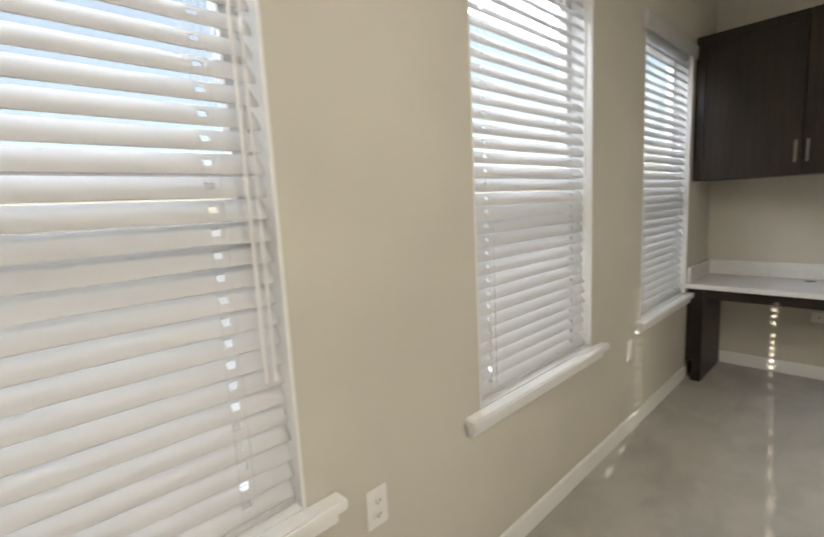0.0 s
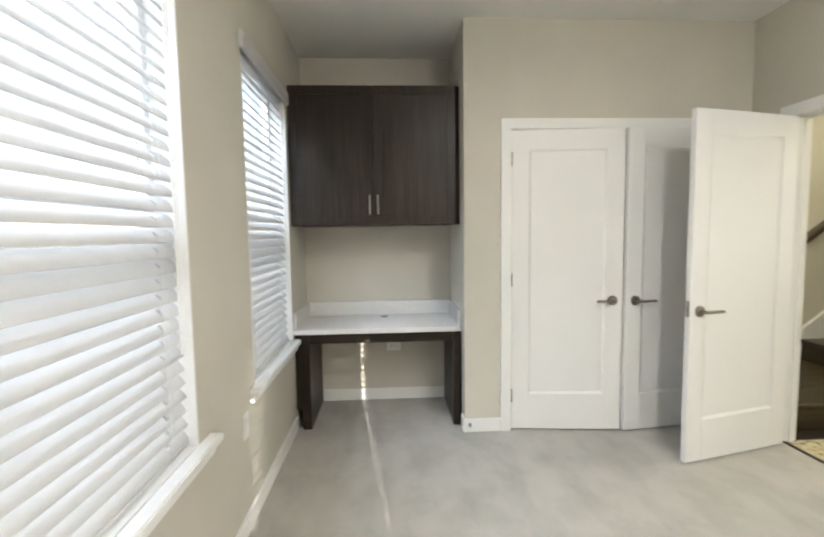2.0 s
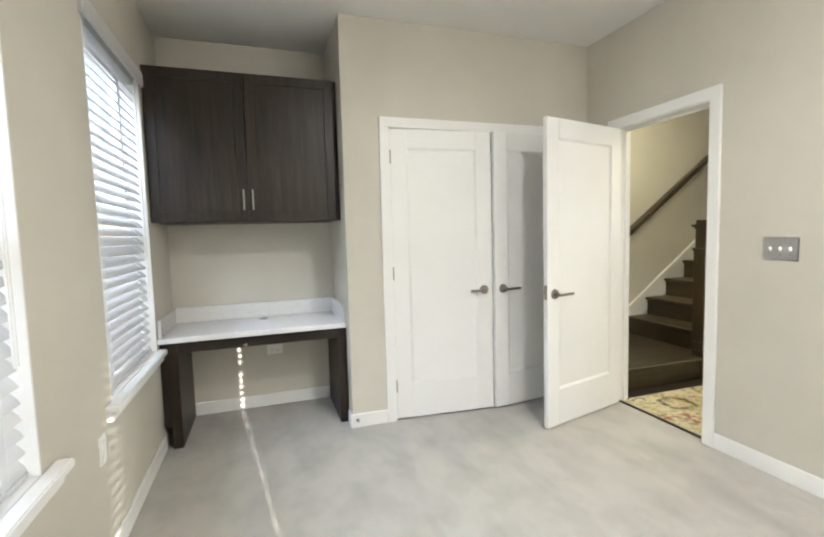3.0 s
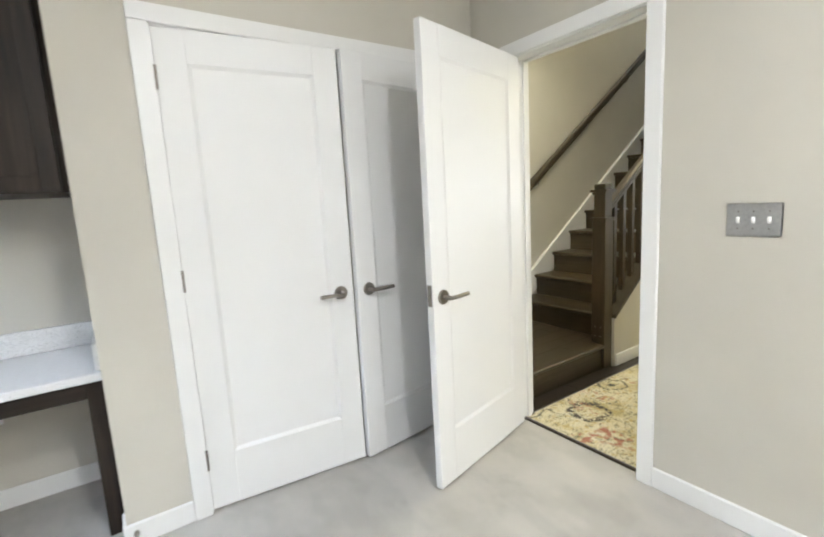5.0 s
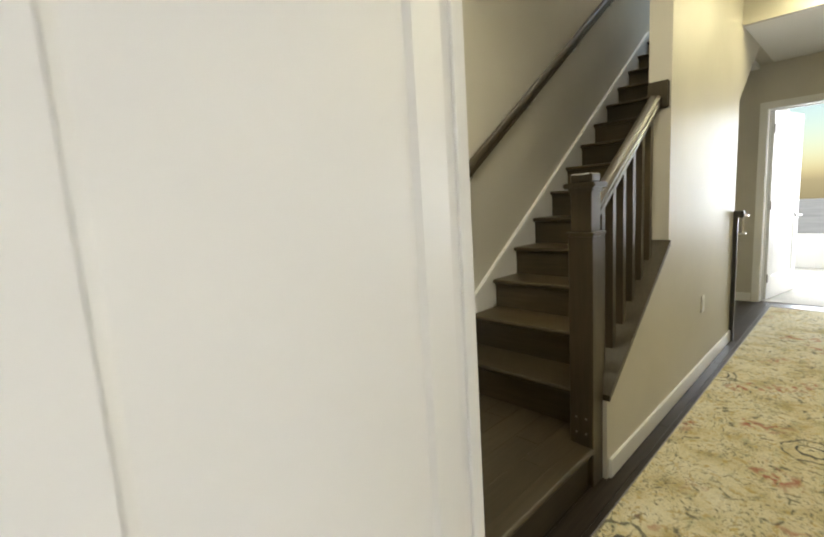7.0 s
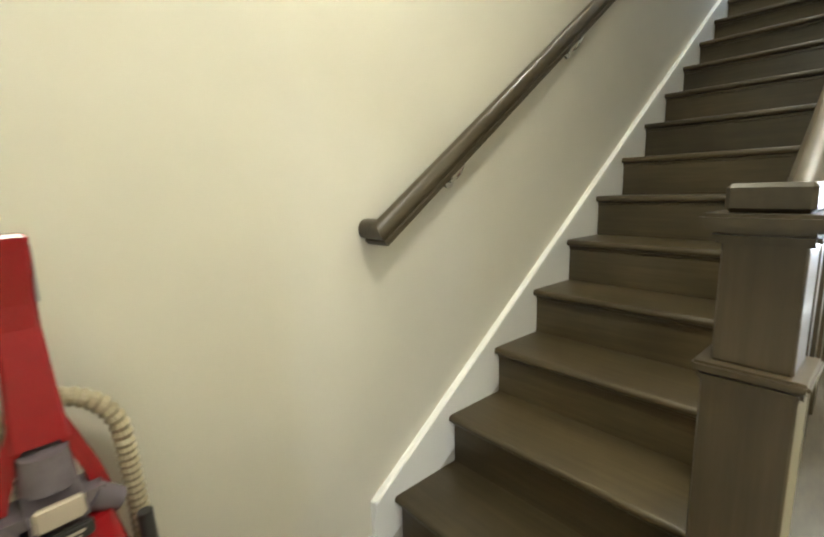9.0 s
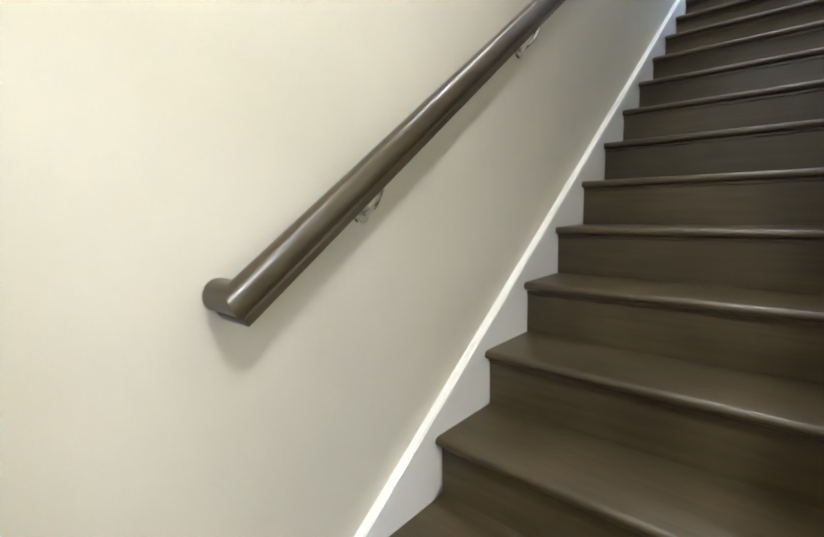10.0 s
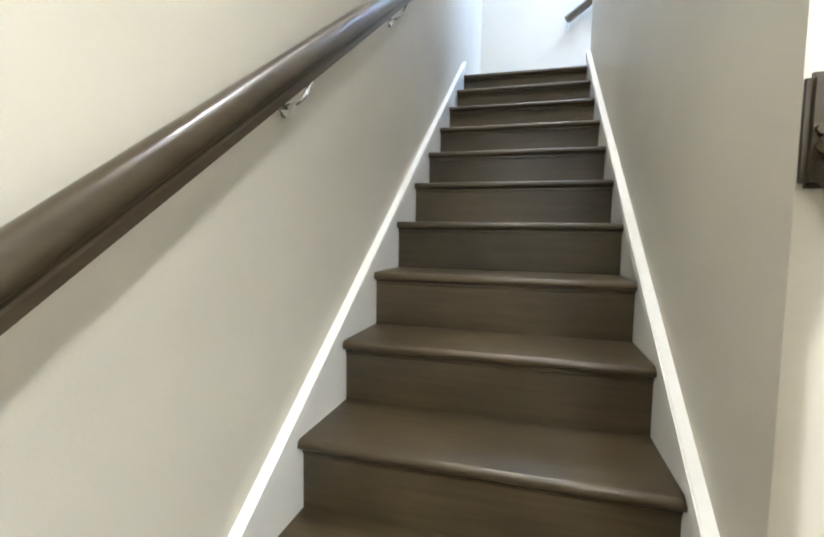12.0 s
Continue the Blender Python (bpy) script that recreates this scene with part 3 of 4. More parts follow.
def blind(width, label, tilt, gap=0.010):
    z0, z1 = WIN_Z
    b = tagged(new("window_blind"), label, "blind", "window blinds")
    length = width - 2 * gap
    holes = [0.124 - gap, length - 0.124 + gap]
    me = slat_mesh(length, holes, tilt)
    low = z0 + 0.046
    n = int((z1 - 0.055 - low) / PITCH)
    top = low + n * PITCH
    plane = -0.048
    for i in range(n + 1):
        ob = new("slat", me)
        ob.parent = b
        ob.location = (gap, plane, top - i * PITCH)
        ob.rotation_euler = (radians(random.uniform(-0.5, 0.5)), 0, 0)
    part("bottom_rail", box(B(), (gap, plane - 0.022, low - 0.044), (width - gap, plane + 0.022, low - 0.022), 0.005, 2), SLAT, b)
    part("head_rail", box(B(), (gap, plane - 0.028, z1 - 0.055), (width - gap, plane + 0.028, z1 - 0.009), 0.002), SLAT, b)
    bm = box(B(), (-0.028, 0.006, z1 - 0.055), (width + 0.028, 0.020, z1 + 0.028), 0.004, 2)
    box(bm, (-0.028, 0.001, z1 - 0.055), (-0.016, 0.006, z1 + 0.028))
    box(bm, (width + 0.016, 0.001, z1 - 0.055), (width + 0.028, 0.006, z1 + 0.028))
    part("valance", bm, SLAT, b, "white faux wood valance")
    for h in holes:
        for dx in (-0.016, 0.016):
            for dy in (-0.016, 0.021):
                part("ladder_cord", rod(B(), (gap + h + dx, plane + dy, low - 0.022), (gap + h + dx, plane + dy, top + 0.03), 0.0008, None, 5), CORD, b)
    part("lift_cord", rod(B(), (gap + 0.028, plane + 0.034, 0.98), (gap + 0.028, plane + 0.034, z1 - 0.05), 0.0035, None, 8), CORD, b)
    part("tilt_wand", rod(B(), (gap + 0.050, plane + 0.036, 0.98), (gap + 0.050, plane + 0.036, z1 - 0.05), 0.0045, None, 8), WHITEPLASTIC, b)
    return b


W0 = WINDOWS_W[0][1] - WINDOWS_W[0][0]
first = window("window_1", W0, "white vinyl window with a painted stool")
first_blind = blind(W0, "white faux wood blind, lowered and nearly shut", 51.5)
# own x runs south to north seen from inside: turn so that own y points into the room
for i, (a, b) in enumerate(WINDOWS_W):
    m = pose(WEST, b, 0, 0, 0, -90)
    if i == 0:
        first.matrix_world, first_blind.matrix_world = m, m
    else:
        copy_thing(first, m).name = f"window_{i + 1}"
        copy_thing(first_blind, m)
m = pose(WIN_B[0], BACK, 0)
copy_thing(first, m).name = "window_4"
blind(W0, "white faux wood blind, lowered and shut tight", 72.0, 0.0015).matrix_world = m


# ---------------------------------------------------------------- desk niche
def built_in_desk():
    d = thing("built_in_desk", (NICHE_X / 2, 0.43, 0), "espresso stained desk base with two panel ends", "desk")
    f, x0, x1 = 0.118, WEST + 0.004, NICHE_X - 0.004

    def piece(name, lo, hi, mat, bv=0.002):
        ob = part(name, box(B(), lo, hi, bv), mat, d)
        ob.matrix_parent_inverse = Matrix.Translation(-d.location)
    piece("end_panel", (WEST + 0.050, f, 0), (WEST + 0.108, NICHE_Y - 0.018, 0.68), CABINET)
    piece("scribe", (WEST + 0.004, f + 0.02, 0.14), (WEST + 0.049, f + 0.04, 0.68), CABINET)
    piece("end_panel", (x1 - 0.060, f, 0), (x1, NICHE_Y - 0.018, 0.68), CABINET)
    piece("front_rail", (WEST + 0.108, f + 0.004, 0.612), (x1 - 0.060, f + 0.024, 0.68), CABINET_X)
    piece("back_rail", (WEST + 0.108, NICHE_Y - 0.03, 0.625), (x1 - 0.060, NICHE_Y - 0.004, 0.68), CABINET_X)
    return d


built_in_desk()


def desk_top():
    d = thing("desk_top", (NICHE_X / 2, 0.43, 0.69), "white speckled quartz desk top with upstands", "worktop")
    back = Matrix.Translation(-d.location)
    f, x0, x1 = 0.100, WEST + 0.003, NICHE_X - 0.003
    bm = B()
    box(bm, (x0, f, 0.682), (x1, NICHE_Y - 0.003, 0.715), 0.003, 2)
    part("slab", bm, QUARTZ, d).matrix_parent_inverse = back
    for lo, hi in (((x0, NICHE_Y - 0.024, 0.716), (x1, NICHE_Y - 0.003, 0.828)), ((x0, f + 0.03, 0.716), (x0 + 0.02, NICHE_Y - 0.026, 0.828)), ((x1 - 0.02, f + 0.03, 0.716), (x1, NICHE_Y - 0.026, 0.828))):
        part("upstand", box(B(), lo, hi, 0.002), QUARTZ, d).matrix_parent_inverse = back
    bm = rod(B(), (0.66, 0.55, 0.7155), (0.66, 0.55, 0.719), 0.03, 0.028, 24)
    part("grommet", bm, BLACK, d, "black round cable grommet", True).matrix_parent_inverse = back
    return d


desk_top()


def wall_cabinet():
    c = thing("wall_cabinet", (NICHE_X / 2, 0.45, 1.43), "espresso stained wall cabinet with two shaker doors", "cabinet")
    back = Matrix.Translation(-c.location)
    f, z0, z1, x0, x1 = 0.150, 1.432, 2.378, WEST + 0.004, NICHE_X - 0.03

    def put(name, bm, mat, parent=c, label="", smooth=False):
        ob = part(name, bm, mat, parent, label, smooth)
        if parent is c:
            ob.matrix_parent_inverse = back
        return ob
    put("body", box(B(), (x0, f + 0.022, z0), (x1, NICHE_Y - 0.002, z1), 0.001), CABINET)
    put("filler", box(B(), (x1, f + 0.026, z0), (NICHE_X - 0.003, f + 0.045, z1)), CABINET, c, "espresso scribe strip")
    mid = (x0 + x1) / 2
    for a, b, hx in ((x0 + 0.002, mid - 0.002, mid - 0.028), (mid + 0.002, x1 - 0.002, mid + 0.028)):
        s = 0.06
        bm = B()
        box(bm, (a, f, z0 + 0.003), (a + s, f + 0.02, z1 - 0.003), 0.0015)
        box(bm, (b - s, f, z0 + 0.003), (b, f + 0.02, z1 - 0.003), 0.0015)
        box(bm, (a + s, f, z0 + 0.003), (b - s, f + 0.02, z0 + 0.003 + s), 0.001)
        box(bm, (a + s, f, z1 - 0.003 - s), (b - s, f + 0.02, z1 - 0.003), 0.001)
        box(bm, (a + s - 0.002, f + 0.009, z0 + s), (b - s + 0.002, f + 0.019, z1 - s))
        door = put("door", bm, CABINET, c, "shaker door, espresso stain")
        bm = rod(B(), (hx, f - 0.028, z0 + 0.075), (hx, f - 0.028, z0 + 0.205), 0.0055, None, 12)
        for z in (z0 + 0.092, z0 + 0.188):
            rod(bm, (hx, f - 0.028, z), (hx, f + 0.001, z), 0.004, None, 10)
        part("handle", bm, NICKEL, door, "satin nickel bar pull", True)
    return c


wall_cabinet()


def outlet(place, turn, label, kind="duplex"):
    """Wall plate, 70 x 115 mm; own y points out of the wall."""
    o = tagged(new("wall_outlet"), label, "outlet", "wall outlets")
    part("plate", box(B(), (-0.036, 0, -0.0585), (0.036, 0.006, 0.0585), 0.0025, 2), WHITEPLASTIC, o)
    if kind == "duplex":
        for z in (-0.0205, 0.0205):
            face = part("socket", box(B(), (-0.017, 0.005, z - 0.015), (0.017, 0.0085, z + 0.015), 0.004, 2), WHITEPLASTIC, o)
            for x in (-0.0065, 0.0065):
                part("slot", box(B(), (x - 0.0012, 0.008, z - 0.003), (x + 0.0012, 0.0088, z + 0.006)), DARKSLOT, face)
            part("slot", rod(B(), (0, 0.008, z - 0.008), (0, 0.0088, z - 0.008), 0.0025, None, 8), DARKSLOT, face)
    else:
        part("socket", box(B(), (-0.017, 0.005, -0.034), (0.017, 0.009, 0.034), 0.003, 2), WHITEPLASTIC, o)
    o.matrix_world = pose(*place, 0, 0, turn)
    return o


outlet((WEST, -2.747, 0.53), -90, "white duplex wall outlet on the greige wall")
outlet((WEST, -0.92, 0.495), -90, "white wall outlet low on the greige wall", "decora")
desk_out = outlet((0.66, NICHE_Y, 0.46), 180, "white duplex outlet turned sideways under the desk")
desk_out.matrix_world = pose(0.73, NICHE_Y, 0.445, 0, 90, 180)
outlet((5.92, KNEE_S, 0.50), 180, "white wall outlet on the hall wall", "decora")


def switch_plate():
    s = tagged(new("light_switch"), "brushed steel plate with three white toggle switches", "light switch")
    part("plate", box(B(), (-0.082, 0, -0.058), (0.082, 0.006, 0.058), 0.003, 2), PLATE, s)
    for x in (-0.046, 0.0, 0.046):
        part("toggle", box(B(), (x - 0.0055, 0.004, -0.012), (x + 0.0055, 0.0075, 0.012), 0.001), WHITEPLASTIC, s)
        part("toggle", box(B(), (x - 0.004, 0.006, -0.004), (x + 0.004, 0.018, 0.009), 0.0015), WHITEPLASTIC, s)
        for z in (-0.03, 0.03):
            part("screw", rod(B(), (x, 0.0055, z), (x, 0.0072, z), 0.0032, None, 10), NICKEL, s)
    s.matrix_world = pose(EAST, -1.415, 1.194, 0, 0, 90)
    return s


switch_plate()


def door_stop(place, way):
    d = tagged(new("door_stop"), "small white-tipped spring door stop on the baseboard", "door stop")
    part("base", rod(B(), (0, 0, 0), (0, 0.008, 0), 0.011, None, 14), NICKEL, d, "", True)
    part("spring", rod(B(), (0, 0.008, 0), (0, 0.055, 0), 0.0055, None, 10), NICKEL, d, "", True)
    part("tip", rod(B(), (0, 0.055, 0), (0, 0.068, 0), 0.008, None, 12), WHITEPLASTIC, d, "white rubber tip", True)
    d.matrix_world = pose(*place, 0, 0, way)
    return d


door_stop((NICHE_X + 0.03, -BT, 0.055), 180)


def ceiling_light(x, y, mat, label, z=H):
    """Flush round ceiling light: a thin metal pan and a shallow opal bowl."""
    d = tagged(new("ceiling_light"), label, "ceiling light", "ceiling lights")
    part("pan", rod(B(), (0, 0, -0.022), (0, 0, 0), 0.150, 0.155, 36), NICKEL, d, "satin nickel pan", True)
    bm = B()
    n, rings = 36, []
    for i in range(7):
        a = math.pi / 2 * i / 6
        rings.append([bm.verts.new((0.140 * math.cos(a) * math.cos(2 * math.pi * k / n), 0.140 * math.cos(a) * math.sin(2 * math.pi * k / n), -0.020 - 0.055 * math.sin(a))) for k in range(n)] if i < 6 else [bm.verts.new((0, 0, -0.075))])
    for p, q in zip(rings, rings[1:]):
        for k in range(n):
            bm.faces.new((p[k], p[(k + 1) % n], q[(k + 1) % n], q[k]) if len(q) > 1 else (p[k], p[(k + 1) % n], q[0]))
    bmesh.ops.recalc_face_normals(bm, faces=bm.faces[:])
    part("bowl", bm, mat, d, "lit opal glass bowl", True)
    d.location = (x, y, z)
    return d


for x, y in ROOM_CANS:
    ceiling_light(x, y, LENS_ROOM, "flush opal ceiling light, lit")
for x, y in HALL_CANS:
    ceiling_light(x, y, LENS_HALL, "flush opal ceiling light, lit warm")
# bowl for the added stair fill lamp
for x, y in STAIR_FILL:
    ceiling_light(x, y, LENS_HALL, "unseen ceiling light added high over the stairs as fill, lit warm", TOP)


# ---------------------------------------------------------------- structure: hall and stairwell
setting("floor_hall", box(B(), (EAST + 0.045, -3.0, -0.12), (FAR_X + 3.4, 0.95, -0.006)), FLOORWOOD, "dark walnut floor under the hall boards", "floor")
def stairwell_lid():
    """Ceiling of the stairwell; an unseen opening is added over the landing for daylight."""
    bm = box(B(), (EAST, -2.6, TOP), (7.78, STAIR_L + 0.12, TOP + 0.12))
    box(bm, (8.72, -2.6, TOP), (LAND_X + 0.12, STAIR_L + 0.12, TOP + 0.12))
    box(bm, (7.78, -2.6, TOP), (8.72, -1.42, TOP + 0.12))
    box(bm, (7.78, -0.08, TOP), (8.72, STAIR_L + 0.12, TOP + 0.12))
    return bm


setting("wall_stair_north", box(B(), (EAST, STAIR_L, 0), (LAND_X + 0.12, STAIR_L + 0.12, TOP)), STAIRWALL, "greige painted wall along the stairs", "wall")
setting("wall_well_west", box(B(), (EAST, KNEE_S, H), (HALL_X, STAIR_L, TOP)), STAIRWALL, "greige painted wall over the doorway", "wall")
bm = box(B(), (WALL_X, KNEE_S, 0), (HALL_END, STAIR_R, TOP))
prism(bm, [(HALL_END, 1.95), (7.62, 2.498), (7.80, 2.498), (7.80, TOP), (HALL_END, TOP)], "y", KNEE_S, STAIR_R)
box(bm, (7.80, KNEE_S, 2.498), (FAR_X, STAIR_R, 2.62))
setting("wall_stair_south", bm, HALLWALL, "greige painted wall between stairs and hall", "wall")
setting("wall_well_south", box(B(), (EAST, KNEE_S, H), (WALL_X, STAIR_R, TOP)), STAIRWALL, "greige painted upper wall of the stairwell", "wall")
bm = box(B(), (LAND_X, -2.6, 2.5), (LAND_X + 0.12, STAIR_L, TOP))
setting("wall_landing_east", bm, STAIRWALL, "pale wall behind the upper landing", "wall")
bm = box(B(), (7.68, -2.6, 2.86), (7.80, KNEE_S, TOP))
setting("wall_landing_west", bm, STAIRWALL, "pale side wall of the upper flight", "wall")
setting("wall_landing_south", box(B(), (7.68, -2.6, 2.5), (LAND_X + 0.12, -2.48, TOP)), STAIRWALL, "pale wall of the upper flight", "wall")
setting("ceiling_stairwell", stairwell_lid(), CEILING, "flat white stairwell ceiling", "ceiling")
setting("ceiling_hall", box(B(), (HALL_X, HALL_S - 0.12, H), (HALL_END + 0.05, KNEE_S, H + 0.12)), CEILING, "flat white hall ceiling", "ceiling")
setting("ceiling_soffit", box(B(), (HALL_END + 0.05, HALL_S - 0.12, 2.50), (FAR_X, KNEE_S, 2.62)), CEILING, "dropped painted ceiling before the hall door", "ceiling")
setting("ceiling_recess", prism(B(), [(HALL_END - 0.06, 1.83), (7.70, 2.46), (FAR_X, 2.46), (FAR_X, 2.50), (7.69, 2.50), (HALL_END - 0.06, 1.87)], "y", STAIR_R + 0.002, STAIR_L - 0.002), CEILING, "sloping painted ceiling of the recess under the stairs", "ceiling")
setting("ceiling_platform", box(B(), (HALL_X, KNEE_S, H), (4.75, STAIR_L, H + 0.12)), CEILING, "flat white ceiling over the stair platform", "ceiling")
setting("beam_hall", box(B(), (HALL_END, HALL_S - 0.12, 2.495), (HALL_END + 0.05, KNEE_S, H)), HALLWALL, "painted drop face of the hall ceiling", "wall")
setting("wall_hall_south", box(B(), (HALL_X, HALL_S - 0.12, 0), (FAR_X + 0.12, HALL_S, H)), HALLWALL, "greige painted hall wall", "wall")
setting("wall_recess", box(B(), (HALL_END, STAIR_L - 0.02, 0), (FAR_X, STAIR_L - 0.003, 1.85)), HALLWALL, "greige recess wall", "wall")
setting("wall_under_stairs", box(B(), (HALL_END - 0.06, STAIR_R, 0), (HALL_END, STAIR_L - 0.02, 1.82)), HALLWALL, "greige wall under the stairs", "wall")
FD_A, FD_B = -0.99, -0.19
setting("wall_hall_east", wall_x(B(), FAR_X, FAR_X + 0.12, HALL_S, STAIR_L + 0.12, [(FD_A - 0.02, FD_B + 0.02, 0, 2.06)], 2.86), HALLWALL, "greige painted wall at the end of the hall", "wall")
casing("far_casing", "y", FAR_X, FD_A, FD_B, 2.04, -1)
jambs("far_jamb", "y", FAR_X, FAR_X + 0.12, FD_A, FD_B, 2.04)
far_door = panel_door("far_door", FD_B - FD_A - 0.006, "white panel door standing open to a bright room", 1, (-1, 1))
far_door.matrix_world = pose(FAR_X + 0.115, FD_B - 0.004, 0, 0, 0, -12)
for z in (0.25, 1.05, 1.85):
    hinge(far_door, -0.004, -0.041, z)
# the bright room beyond: plain white walls with a window opening
FX = FAR_X + 0.12
setting("wall_far_room_north", box(B(), (FX, 0.6, 0), (FX + 2.6, 0.72, H)), CEILING, "plain white wall of the far room", "wall")
setting("wall_far_room_south", box(B(), (FX, -2.6, 0), (FX + 2.6, -2.48, H)), CEILING, "plain white wall of the far room", "wall")
setting("wall_far_room_east", wall_x(B(), FX + 2.6, FX + 2.72, -2.6, 0.72, [(-1.75, -0.05, 0.5, 2.45)]), CEILING, "plain white wall with a bright window", "wall")
setting("ceiling_far_room", box(B(), (FX, -2.6, H), (FX + 2.72, 0.72, H + 0.1)), CEILING, "white ceiling of the far room", "ceiling")
setting("floor_far_room", box(B(), (FX - 0.05, -2.5, -0.03), (FX + 2.6, 0.6, 0.0)), CARPET, "beige carpet of the far room", "carpet")
baseboard("baseboard", (4.35, KNEE_S - BT, 0), (HALL_END, KNEE_S, BH))
baseboard("baseboard", (FAR_X - BT, FD_B + 0.08, 0), (FAR_X, STAIR_L - 0.02, BH))
baseboard("baseboard", (HALL_X, DOOR_B + 0.08, 0), (HALL_X + BT, -0.20, BH))
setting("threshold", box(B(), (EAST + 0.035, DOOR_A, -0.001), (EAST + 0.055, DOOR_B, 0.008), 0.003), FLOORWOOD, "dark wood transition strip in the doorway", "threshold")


# ---------------------------------------------------------------- stairs
def plank_field(parent, x0, x1, y0, y1, z, width, along="x", thick=0.012, mat=FLOORWOOD, length=1.2):
    """Boards laid side by side with tight joints, children of a floor."""
    rows = int(math.ceil((y1 - y0) / width)) if along == "x" else int(math.ceil((x1 - x0) / width))
    shared = {}
    for r in range(rows):
        a = (y0 if along == "x" else x0) + r * width
        b = min(a + width, y1 if along == "x" else x1)
        lo, hi = (x0, x1) if along == "x" else (y0, y1)
        p = lo - random.uniform(0, length * 0.8)
        while p < hi:
            s, e = max(p, lo), min(p + length, hi)
            p += length
            if e - s < 0.03:
                continue
            key = (round(e - s, 3), round(b - a, 4))
            if key not in shared:
                l, w = key
                size = (l, w) if along == "x" else (w, l)
                bm = box(B(), (0.0006, 0.0006, -thick), (size[0] - 0.0006, size[1] - 0.0006, 0), 0.0012)
                me = bpy.data.meshes.new("plank")
                bm.to_mesh(me)
                bm.free()
                me.materials.append(mat)
                shared[key] = me
            ob = new("plank", shared[key])
            ob.parent = parent
            ob.location = (s, a, z) if along == "x" else (a, s, z)


PLAT_X1, PLAT_Y0 = NOSE + 0.03, -0.198
platform = tagged(new("stair_platform"), "dark walnut landing one step above the hall", "stair landing", kind="structure")
part("base", box(B(), (HALL_X, PLAT_Y0 + 0.032, -0.006), (PLAT_X1 - 0.001, STAIR_L, RISE - 0.03)), STAIRWOOD_X, platform, "dark riser board")
part("tread", box(B(), (HALL_X + 0.001, PLAT_Y0 + 0.075, RISE - 0.029), (PLAT_X1 - 0.001, STAIR_L - 0.001, RISE - 0.012)), STAIRWOOD_X, platform)


def nosed(x0, x1, z, t=0.028):
    """Side view of a tread with a rounded nose at x0."""
    pts = [(x1, z - t), (x1, z)]
    r = t / 2
    for i in range(7):
        a = math.pi / 2 + math.pi * i / 6
        pts.append((x0 + r + r * math.cos(a), z - r + r * math.sin(a)))
    return pts


pts = [(PLAT_Y0 + (p[0] - 0.0), p[1]) for p in nosed(0.0, 0.075, RISE)]
bm = prism(B(), pts, "x", HALL_X + 0.001, 4.229)
part("nosing", bm, STAIRWOOD_X, platform, "rounded walnut nosing", True)

flight = tagged(new("stairs"), "straight flight of dark walnut stairs between painted walls", "stairs", kind="structure")
TREAD_Y = (STAIR_R + 0.016, STAIR_L - 0.016)
bm = prism(B(), nosed(0.0, RUN + 0.03, 0.0), "y", *TREAD_Y)
tread_mesh = bpy.data.meshes.new("tread")
bm.to_mesh(tread_mesh)
bm.free()
tread_mesh.materials.append(STAIRWOOD)
for p in tread_mesh.polygons:
    p.use_smooth = True
tread_mesh.set_sharp_from_angle(angle=radians(35))
bm = box(B(), (0.03, TREAD_Y[0], -RISE), (0.048, TREAD_Y[1], -0.028))
box(bm, (0.022, TREAD_Y[0], -0.042), (0.030, TREAD_Y[1], -0.028), 0.002)
riser_mesh = bpy.data.meshes.new("riser")
bm.to_mesh(riser_mesh)
bm.free()
riser_mesh.materials.append(STAIRWOOD)
for k in range(1, 15):
    x, z = NOSE + RUN * (k - 1), RISE * (k + 1)
    for name, me in (("tread", tread_mesh), ("riser", riser_mesh)):
        ob = new(name, me)
        ob.parent, ob.location = flight, (x, 0, z)
x14 = NOSE + RUN * 13
setting("landing_upper", box(B(), (x14 + RUN, -1.2, 2.6), (LAND_X, STAIR_L, RISE * 15 - 0.002)), STAIRWOOD, "dark walnut upper landing", "stair landing")
part("trim_strip", box(B(), (NOSE + 0.021, -0.036, RISE + 0.001), (NOSE + 0.029, -0.026, RISE + 0.158), 0.001), TRIM, flight, "thin white trim strip")
SL = RISE / RUN


def nose_z(x):
    return RISE * 2 + (x - NOSE) * SL


